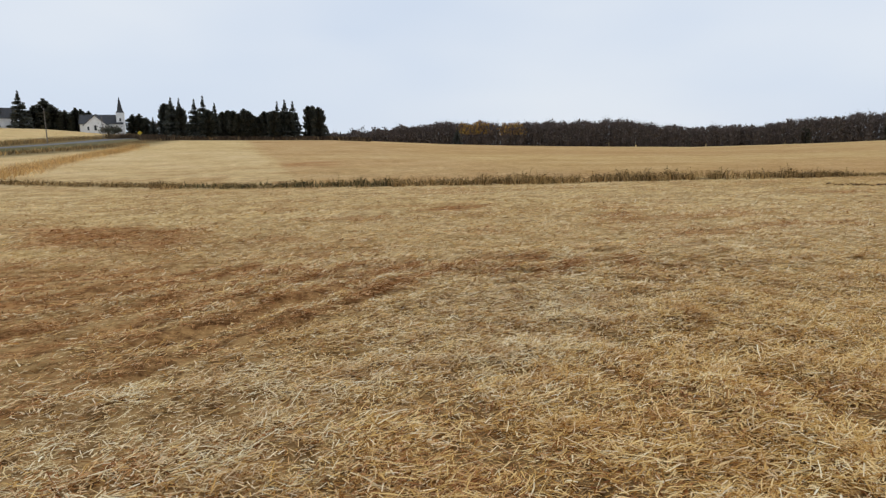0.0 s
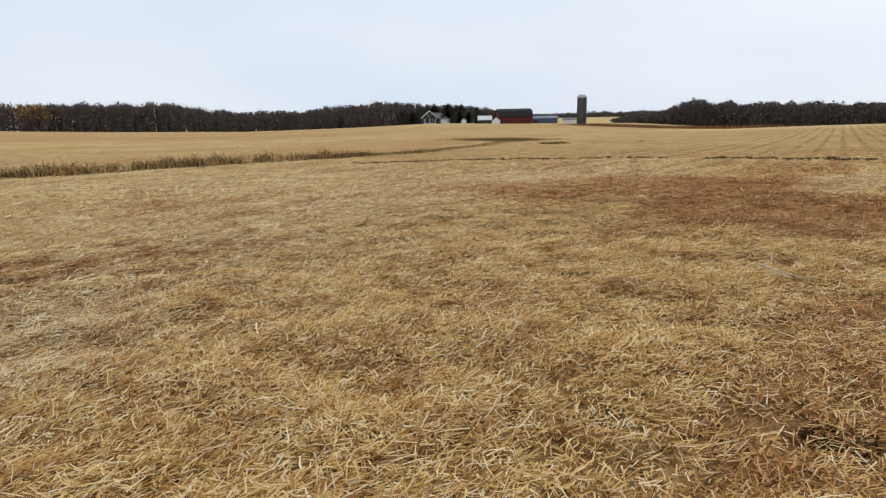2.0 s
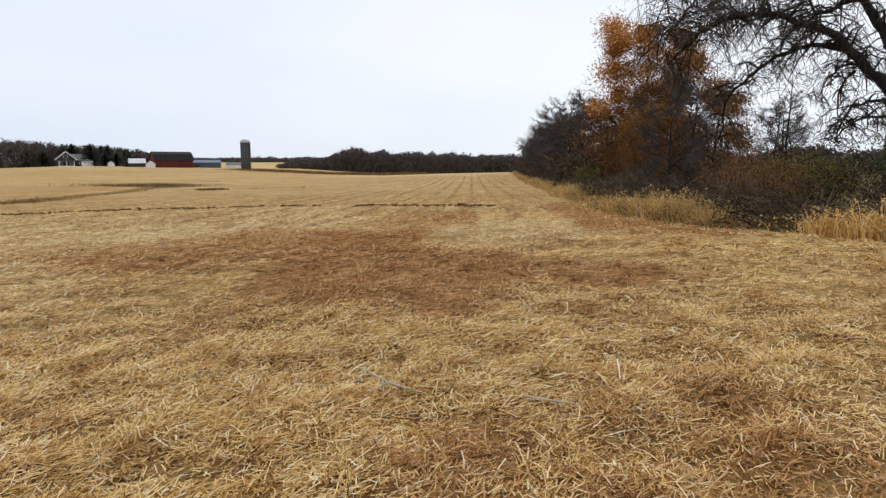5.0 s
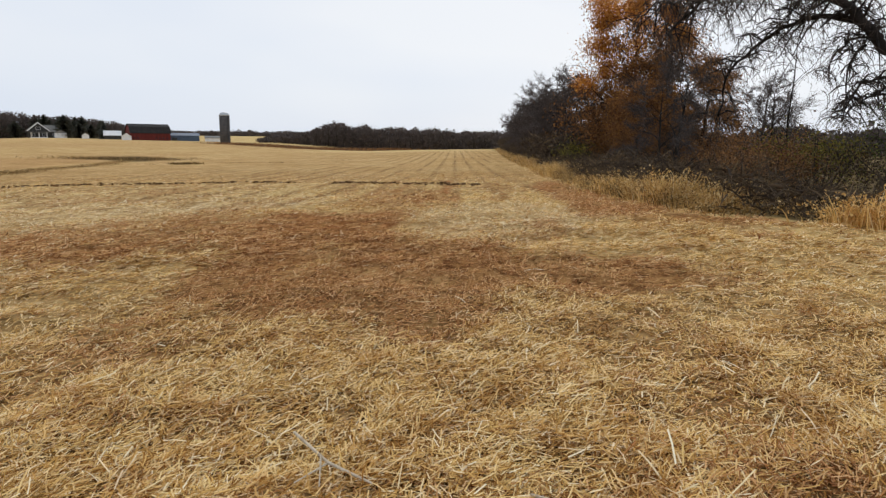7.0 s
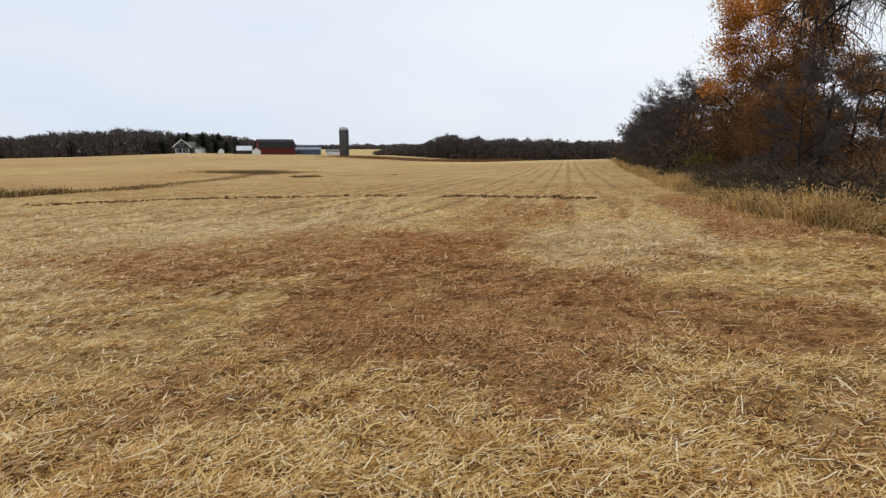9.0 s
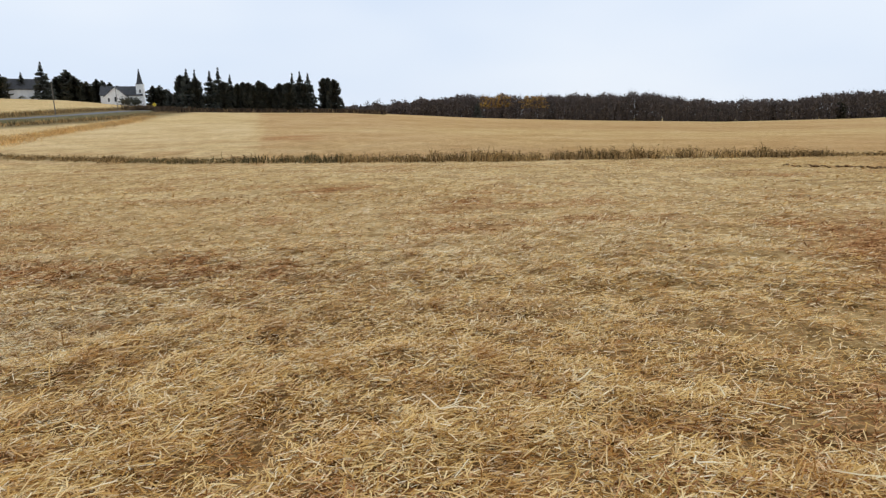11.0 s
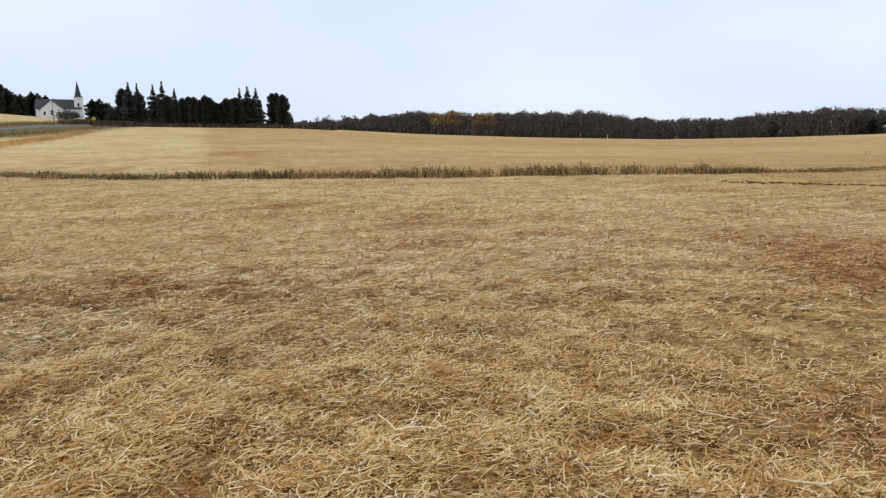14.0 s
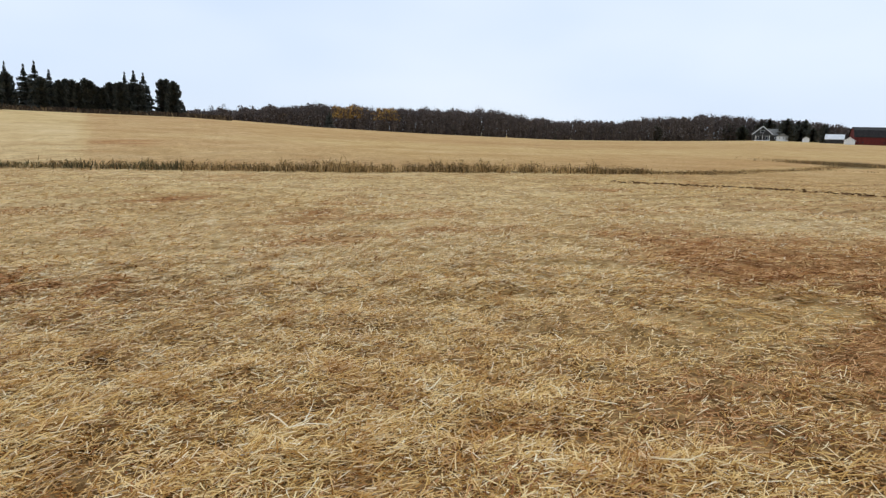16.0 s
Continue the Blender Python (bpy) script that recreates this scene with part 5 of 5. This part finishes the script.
def barn():
    root = thing("barn", "long red wooden barn with a dark gambrel roof", "barn")
    w, d = 20.5, 11.0
    g, r = Geo(), Geo()
    prof = [(-d / 2, 4.6), (-d / 2 + 1.6, 7.6), (0, 9.1), (d / 2 - 1.6, 7.6), (d / 2, 4.6)]
    v = [(s * w / 2, y, z) for s in (-1, 1) for y, z in [(-d / 2, -1.2)] + prof + [(d / 2, -1.2)]]
    n = 7
    g.add(v, [tuple(range(n)), tuple(range(2 * n - 1, n - 1, -1)), (0, n, n + 1, 1), (n - 1, n - 2, 2 * n - 2, 2 * n - 1)])
    part("wall", g, M_RED, root)
    for (y0, z0), (y1, z1) in zip([(-d / 2 - 0.4, 4.2)] + prof[1:4], prof[1:4] + [(d / 2 + 0.4, 4.2)]):
        v = [(s * (w / 2 + 0.4), y, z + k) for s in (-1, 1) for y, z, k in ((y0, z0, 0.02), (y1, z1, 0.02), (y1, z1, 0.25), (y0, z0, 0.25))]
        r.add(v, [(0, 1, 2, 3), (7, 6, 5, 4), (0, 4, 5, 1), (1, 5, 6, 2), (2, 6, 7, 3), (3, 7, 4, 0)])
    part("roof", r, M_BARNROOF, root)
    d1 = Geo()
    d1.box(-3.0, -d / 2 - 0.06, -0.6, 3.6, 0.12, 3.6)
    part("sliding_door", d1, M_RED, root, "red plank sliding door")
    for x in (-8.5, -6.5, 2.5, 4.5, 6.5, 8.5):
        window(root, x, -d / 2, 1.3, 0.9, 0.8, frame=M_RED)
    e = Geo()
    e.box(w / 2 + 0.06, 0, -0.6, 0.12, 3.2, 3.4)
    part("end_door", e, M_RED, root)
    put(root, 30.1, 386, 14, -0.5)


barn()


def silo():
    root = thing("silo", "tall grey concrete stave silo with a metal dome", "silo")
    b = Geo()
    b.tube([(0, 0, -1.5), (0, 0, 15.6)], [2.75, 2.75], 28)
    part("shaft", b, M_CONCRETE, root, "stained grey staves", True)
    for k in range(18):
        h = Geo()
        h.tube([(0, 0, 0.3 + 0.85 * k), (0, 0, 0.38 + 0.85 * k)], [2.79, 2.79], 28)
        part("hoop", h, M_POLE, root)
    d = Geo()
    d.tube([(0, 0, 15.6)] + [(0, 0, 15.6 + 2.3 * math.sin(a)) for a in (0.25, 0.55, 0.9, 1.25)], [2.85] + [2.85 * math.cos(a) for a in (0.25, 0.55, 0.9, 1.25)], 28)
    part("dome", d, M_STEEL, root, "pale metal dome", True)
    c = Geo()
    c.box(2.2, -2.2, 0, 0.9, 0.9, 15.2)
    part("chute", c, M_CONCRETE, root)
    put(root, 24.1, 371, 0, -0.5, 0.97)


silo()


def farmhouse():
    root = thing("farmhouse", "dark farmhouse with white-trimmed gable and pale roof", "house")
    gable_block(root, 9.5, 9.0, 4.2, 8.2, M_DARKWALL, M_PALEROOF, 0.7, True, -2.0)
    gable_block(root, 12.0, 8.0, 3.6, 6.9, M_DARKWALL, M_PALEROOF, 0.5, False, 3.0, 1.0)
    t = Geo()
    for s in (-1, 1):
        t.prism([(-2.0, 8.25), (-2.0, 8.75), (-2.0 + s * 5.5, 3.95), (-2.0 + s * 5.5, 3.45)], -5.35, -5.22)
    part("bargeboard", t, M_WHITE, root)
    p = Geo()
    p.box(-2.0, -5.6, -0.8, 8.5, 2.0, 1.1)
    part("porch", p, M_WHITE, root)
    pr = Geo()
    pr.box(-2.0, -5.5, 3.0, 9.2, 2.4, 0.25)
    part("porch_roof", pr, M_PALEROOF, root)
    for x in (-5.8, -2.0, 1.8):
        c = Geo()
        c.box(x, -6.4, 0.3, 0.35, 0.35, 2.7)
        part("porch_post", c, M_WHITE, root)
    window(root, -2.0, -4.5, 4.6, 2.4, 1.5)
    window(root, -4.4, -4.5, 0.9, 1.4, 1.6)
    window(root, 0.4, -4.5, 0.9, 1.4, 1.6)
    window(root, 5.6, -3.0, 1.0, 1.4, 1.4)
    w = Geo()
    w.box(8.8, -3.6, -0.8, 6.0, 5.0, 3.6)
    part("garage", w, M_WHITE, root, "white garage wing")
    wr = Geo()
    wr.prism([(5.6, 2.8), (12.0, 2.8), (8.8, 4.6)], -6.3, -0.9)
    part("garage_roof", wr, M_PALEROOF, root)
    put(root, 37.5, 432, 6)


farmhouse()


def shed(name, label, w, d, eave, ridge, wall, roof, bearing, r, turn=0.0, across=False, door=True):
    root = thing(name, label, "shed", "farm sheds")
    gable_block(root, w, d, eave, ridge, wall, roof, 0.3, across)
    if door:
        g = Geo()
        g.box(-w * 0.2, -d / 2 - 0.05, -0.4, min(2.6, w * 0.4), 0.1, eave * 0.8)
        part("door", g, M_DARKWALL, root)
    put(root, bearing, r, turn)


shed("pale_roofed_shed", "dark shed with a whitish roof behind the barn", 8.5, 6.0, 2.2, 4.5, M_DARKWALL, M_WHITE, 32.7, 398)
shed("small_white_shed", "small white gabled shed beside the barn", 4.6, 4.0, 1.8, 3.4, M_WHITE, M_WHITE, 31.7, 376, 0, True, False)
shed("blue_shed", "long low blue metal shed", 19.0, 8.0, 2.7, 4.1, M_BLUE, M_BLUE, 27.6, 395, 4)
shed("low_white_shed", "low white shed near the silo", 10.0, 5.0, 2.0, 3.0, M_WHITE, M_PALEROOF, 25.0, 395, 0, False, False)
shed("hill_house", "white house with a dark roof among the hill trees", 13.0, 8.0, 4.6, 9.0, M_WHITE, M_ROOF, 110.9, 350, 0, False, False)
shed("tiny_white_shed", "tiny white hut among the farm trees", 3.5, 3.0, 1.9, 3.0, M_WHITE, M_PALEROOF, 34.6, 410, 0, True, False)


# ---------- conifers on the hill and at the farm ----------
HILL = "conifers on the hill"
spruce = conifer(14.0, 4.1, 1, "spruce", "dark spruce at the edge of the field", HILL)
column = conifer(10.0, 2.5, 2, "column", "dense dark columnar cedar", HILL)
pine = conifer(11.0, 4.3, 3, "pine", "dark spreading pine near the church", HILL)
gx, gy = spot(96, 262)
spruce.matrix_world = turned(gx, gy, gz(gx, gy), 20, 1.05)
column.matrix_world = turned(gx + 3, gy - 12, gz(gx + 3, gy - 12), 0, 1.1, 1.25)
px, py = spot(106.0, 338)
pine.matrix_world = turned(px, py, gz(px, py), 0)
ROW = ((-44, 8, "s"), (-39.8, 13.3, "c"), (-38.2, 13.6, "c"), (-37, 15.5, "s"), (-34.5, 15.2, "s"), (-36, 9.5, "c"), (-29, 15, "s"), (-25.8, 16.8, "s"), (-27.6, 11, "c"), (-24, 11.2, "c"), (-22.4, 10, "c"), (-19, 10.6, "c"), (-17, 11.3, "c"), (-15, 10.8, "c"), (-13, 10.4, "c"), (-11, 11.3, "c"), (-9.4, 11, "c"), (-7.5, 9.6, "c"), (-5.5, 9.3, "c"), (-3.4, 10.9, "c"), (-1.2, 11, "c"), (0.2, 11, "c"), (1.6, 15.3, "s"), (3.0, 10.4, "c"), (4.5, 15.6, "s"), (6.0, 11, "c"), (7.6, 15.6, "s"), (13.6, 13.0, "c"), (15.4, 13.5, "c"), (17.5, 12.6, "c"), (20.8, 6, "s"))
rt = random.Random(61)
for y, h, k in ROW:
    x = -260 + rt.uniform(-3, 3)
    base = spruce if k == "s" else column
    w = rt.uniform(0.85, 1.2) * (0.95 * h / 14 if k == "s" else 1.0)
    h *= rt.uniform(0.93, 1.06) * (1.0 if k == "s" else 0.84)
    copy_thing(base, turned(x, y, gz(x, y), rt.uniform(0, 360), w, h / (14.0 if k == "s" else 10.0)))
for b, h, k in ((113.4, 13, "p"), (112.4, 12, "p"), (110.9, 12, "s"), (109.6, 16.4, "s"), (108.7, 11, "p"), (108.0, 14.5, "p"), (107.5, 11.5, "p"), (106.7, 9.5, "p"), (106.2, 8.5, "p"), (105.6, 11, "p"), (105.1, 10, "p"), (104.6, 9, "p"), (102.0, 10.5, "p"), (101.5, 11, "p"), (101.0, 9.5, "p"), (100.6, 7, "p")):
    r = rt.uniform(335, 350) if b > 105 else 345
    x, y = spot(b, r)
    base, h0 = (spruce, 14.0) if k == "s" else (pine, 11.0)
    copy_thing(base, turned(x, y, gz(x, y), rt.uniform(0, 360), h / h0 * rt.uniform(0.95, 1.25), h / h0))
for b, r, h, k in ((74.6, 366, 9.8, "s"), (33.3, 400, 10.5, "s"), (34.2, 420, 8.5, "p"), (35.0, 425, 9.0, "p"), (39.2, 445, 10, "p"), (36.2, 445, 11, "p")):
    x, y = spot(b, r)
    base, h0 = (spruce, 14.0) if k == "s" else (pine, 11.0)
    copy_thing(base, turned(x, y, gz(x, y), rt.uniform(0, 360), h / h0 * 1.2, h / h0))


# ---------- far woods ----------
def far_wood(name, label, bands, seed, mat, density=1.0):
    """Bands of (bearing, distance, top height): canopy in puffs over thin trunks."""
    rng = random.Random(seed)
    crowns, trunks, fine, gold = [], Geo(), Geo(), []
    bs = [b[0] for b in bands]
    span = bs[-1] - bs[0]
    for _ in range(int(span * 60 * density)):
        b = bs[0] + span * rng.random()
        r = float(np.interp(b, bs, [q[1] for q in bands])) + rng.uniform(0, 50)
        top = float(np.interp(b, bs, [q[2] for q in bands])) * (1 + 0.0012 * (r - 400)) + rng.gauss(0, 0.8) + 3.4 * (float(vnoise(b * 1.6, 0.5, seed)) - 0.5) + 1.6 * (float(vnoise(b * 6.0, 0.5, seed + 1)) - 0.5)
        golden = (abs(b - 73.0) < 1.3 or abs(b - 69.7) < 1.0) and rng.random() < 0.85
        if golden:
            r -= 8
        x, y = spot(b, r)
        z = gz(x, y)
        h = max(1.2, top - z)
        w = rng.uniform(1.6, 3.2)
        trunks.strip([(x, y, z - 0.5), (x + rng.gauss(0, 0.3), y + rng.gauss(0, 0.3), z + h * 0.85)], rng.uniform(0.15, 0.4), (0.6, 0.8, 0), 0.5)
        for _ in range(4):
            a = rng.gauss(0, 0.7) * w
            fine.strip([(x, y, z + h * 0.6), (x + a * 0.6, y + a * 0.8, z + h * rng.uniform(0.85, 1.06))], rng.uniform(0.07, 0.16), (0.6, 0.8, 0), 0.3)
        for k in range(30):
            f = rng.random()
            s = w * math.sqrt(max(0.05, 1 - (2 * f - 1.05) ** 2))
            use = gold if golden and f > 0.5 and rng.random() < 0.75 else crowns
            use.append((x + rng.gauss(0, s * 0.6), y + rng.gauss(0, s * 0.6), z + h * (0.02 + 0.94 * f)))
    root = tagged(new(name), label, "woods", kind="stuff")
    g = np.random.default_rng(seed)
    part("crowns", Geo().leaves(np.array(crowns), g.uniform(0.6, 1.7, len(crowns)), g, (0.6, 0.6, 1.0)), mat, root)
    part("trunks", trunks, M_WOODTRUNK, root)
    part("twigs", fine, M_WOODTRUNK, root)
    if gold:
        part("golden_crowns", Geo().leaves(np.array(gold), g.uniform(0.7, 1.6, len(gold)), g), M_GOLD, root)


far_wood("far_woods", "long dark leafless wood behind the field", [(31, 460, 7.5), (33.5, 460, 12.0), (38, 450, 13.5), (41, 440, 14.5), (43, 430, 14.6), (49, 420, 10.4), (53, 415, 9.4), (57, 410, 12.0), (60, 410, 15.5), (65, 405, 15.4), (71, 400, 15.6), (76, 395, 16.5), (79, 380, 12.8), (83, 370, 10.6), (88, 370, 8.0)], 3, M_WOOD)
far_wood("hollow_woods", "dark leafless wood in the hollow beyond the rows", [(-8, 330, 7.0), (0, 330, 6.4), (4, 340, 7.0), (7, 360, 8.4), (11, 380, 9.0), (14.8, 390, 11.5), (16.2, 395, 8.0), (17.4, 400, 5.0), (19.5, 400, 3.6), (20.8, 400, 2.8), (21.2, 400, 0.5)], 6, M_WOOD, 1.1)
far_wood("back_woods", "dark scrubby wood behind the hedge", [(-60, 150, 4.0), (-35, 150, 5.2), (-22, 160, 5.6), (-8, 190, 5.5)], 9, M_WOOD, 0.42)
far_wood("distant_woods", "distant line of trees beyond the farm", [(14, 640, 7.0), (20, 650, 6.5), (25, 650, 6.0), (31, 650, 7.0), (40, 640, 10.0)], 7, M_WOOD, 0.8)


# pines and spruces that rise out of the wood behind the farm
for k in range(26):
    b = rt.uniform(33, 46) if k < 18 else rt.uniform(47, 66)
    x, y = spot(b, rt.uniform(425, 470))
    h = float(np.interp(b, [33, 38, 43, 48, 54, 60, 66], [13, 14.5, 15.5, 12, 10, 14, 14])) * rt.uniform(0.8, 1.1)
    base, h0 = (spruce, 14.0) if rt.random() < 0.2 else (pine, 11.0)
    copy_thing(base, turned(x, y, gz(x, y), rt.uniform(0, 360), h / h0 * rt.uniform(0.7, 0.95), h / h0))
# leafless trees that stand above the hollow and beside the spruces
for b, r, s in ((15.4, 385, 0.95), (14.6, 380, 1.0), (14.0, 390, 0.9), (16.4, 390, 0.75), (11.0, 380, 0.8), (9.2, 370, 0.85), (8.0, 360, 0.75), (6.4, 350, 0.7), (4.2, 345, 0.75), (2.2, 335, 0.7), (-0.5, 320, 0.75), (-1.5, 300, 0.8), (84.4, 262, 0.42), (83.6, 268, 0.5), (82.9, 268, 0.38), (87.8, 270, 0.85), (98.6, 268, 0.55), (100.6, 300, 0.6), (107.9, 345, 0.8)):
    x, y = spot(b, r)
    copy_thing(row_a if r % 2 else row_b, turned(x, y, gz(x, y), rt.uniform(0, 360), s))


def low_brush(name, label, mat, line, n, wide, h0, h1, width, seed):
    """Rough low growth along a line of bearings and distances."""
    rng = random.Random(seed)
    q, t = along([spot(b, r) for b, r in line], 200)
    g = Geo()
    for _ in range(n):
        i = rng.randrange(200)
        off = rng.gauss(0, wide)
        x, y = q[i][0] - t[i][1] * off, q[i][1] + t[i][0] * off
        z = gz(x, y)
        w = Vector((rng.gauss(0, 0.4), rng.gauss(0, 0.4), 1)).normalized() * rng.uniform(h0, h1)
        g.strip([(x, y, z - 0.1), Vector((x, y, z)) + w], width * rng.uniform(0.5, 1.5), (t[i][0], t[i][1], 0), 0.5)
    tagged(part(name, g, mat), label, "brush", kind="stuff")


low_brush("reddish_brush", "low reddish brush at the far end of the field", M_RUST, ((24, 345), (19, 300), (14, 250), (9, 235)), 8000, 9, 0.15, 1.3, 0.22, 71)
low_brush("spruce_brush", "dull bushes along the foot of the spruces", M_BRAMBLE, ((98.6, 258), (93, 257), (88, 256), (83, 259)), 4000, 1.5, 0.4, 1.9, 0.5, 72)
low_brush("road_brush", "brown scrub beside the road crest", M_BRAMBLE, ((103, 240), (101, 255), (99.2, 262)), 2200, 3.0, 0.6, 2.2, 0.5, 73)
for b, r, w, h in ((104.0, 312, 4.5, 3.2), (103.2, 312, 3.0, 3.6)):
    x, y = spot(b, r)
    shrub(x, y, w, h, M_PINE, 900, 0.5, int(r + h * 10), "dark bush in front of the church")
low_brush("mound_weeds", "low brown weeds on a bare patch in the field", M_WEED, ((32.9, 99), (31.0, 108)), 2600, 4.5, 0.15, 0.42, 0.12, 74)
low_brush("dark_tuft_line", "thin line of dark weeds in the stubble", M_WEED, ((28.7, 79), (26.3, 80)), 260, 0.8, 0.08, 0.3, 0.12, 75)
low_brush("field_edge_weeds", "faint line of weeds across the far field", M_WEED, ((36.0, 76), (30.0, 79), (24.0, 84), (18.0, 84)), 110, 1.0, 0.04, 0.14, 0.12, 76)


# ---------- small things on the ground ----------
def stick(points, r, name="stick", label="pale bleached stick lying on the straw", forks=(), mat=M_STICK):
    root = thing(name, label, "stick")
    g = Geo()
    pts = [(x, y, gz(x, y) + h) for x, y, h in points]
    g.tube(pts, [r, r * 0.9, r * 0.6][: len(pts)] if len(pts) == 3 else [r, r * 0.6], 6)
    part("stem", g, mat, root)
    for a in forks:
        f = Geo()
        fp = [(x, y, gz(x, y) + h) for x, y, h in a]
        f.tube(fp, [r * 0.6, r * 0.35], 5)
        part("side_twig", f, M_STICK, root)


stick([(-0.95, 7.34, 0.09), (-0.69, 7.05, 0.07), (-0.45, 6.9, 0.06)], 0.009, forks=[[(-0.74, 7.1, 0.08), (-0.68, 6.86, 0.06)], [(-0.69, 7.05, 0.07), (-0.8, 6.88, 0.06)]])
stick([(0.25, 6.85, 0.05), (0.45, 6.75, 0.07), (0.62, 6.72, 0.05)], 0.007)
stick([(-3.42, 5.96, 0.07), (-3.42, 6.13, 0.07)], 0.006)
stick([(6.1, 18.5, 0.1), (5.75, 18.9, 0.13), (5.5, 19.1, 0.08)], 0.03, "log", "pale fallen log at the edge of the brambles", mat=M_LOG)
stick([(7.2, 16.0, 0.16), (7.0, 15.8, 0.1), (6.8, 15.75, 0.05)], 0.016, "log", "pale broken branch at the field edge", mat=M_LOG)


def clods():
    """The dark broken line of turned soil across the field."""
    rng = random.Random(19)
    g = Geo()
    line = [(-28, 29.6), (-24.1, 32.4), (-20.5, 34.6), (-15.4, 36.3), (-11.0, 36.1), (-7.5, 34.9), (-4.0, 34.4), (-1.0, 32.6)]
    q, t = along(line, 300)
    for _ in range(950):
        i = rng.randrange(300)
        if vnoise(i * 0.45, 0.3, 4) < 0.4:
            continue
        x, y = q[i][0] + rng.gauss(0, 0.15), q[i][1] + rng.gauss(0, 0.35)
        z = gz(x, y) + 0.03
        s = rng.uniform(0.04, 0.12)
        v = [(x + rng.uniform(-s, s) * 1.3, y + rng.uniform(-s, s), z + rng.uniform(-0.02, s * 0.9)) for _ in range(6)]
        g.add(v, [(0, 1, 2), (0, 2, 3), (0, 3, 4), (1, 4, 5), (2, 5, 3), (1, 2, 5), (0, 4, 1), (3, 5, 4)])
    tagged(part("soil_clods", g, M_SOIL), "broken line of dark soil clods across the stubble", "soil", kind="stuff")


clods()
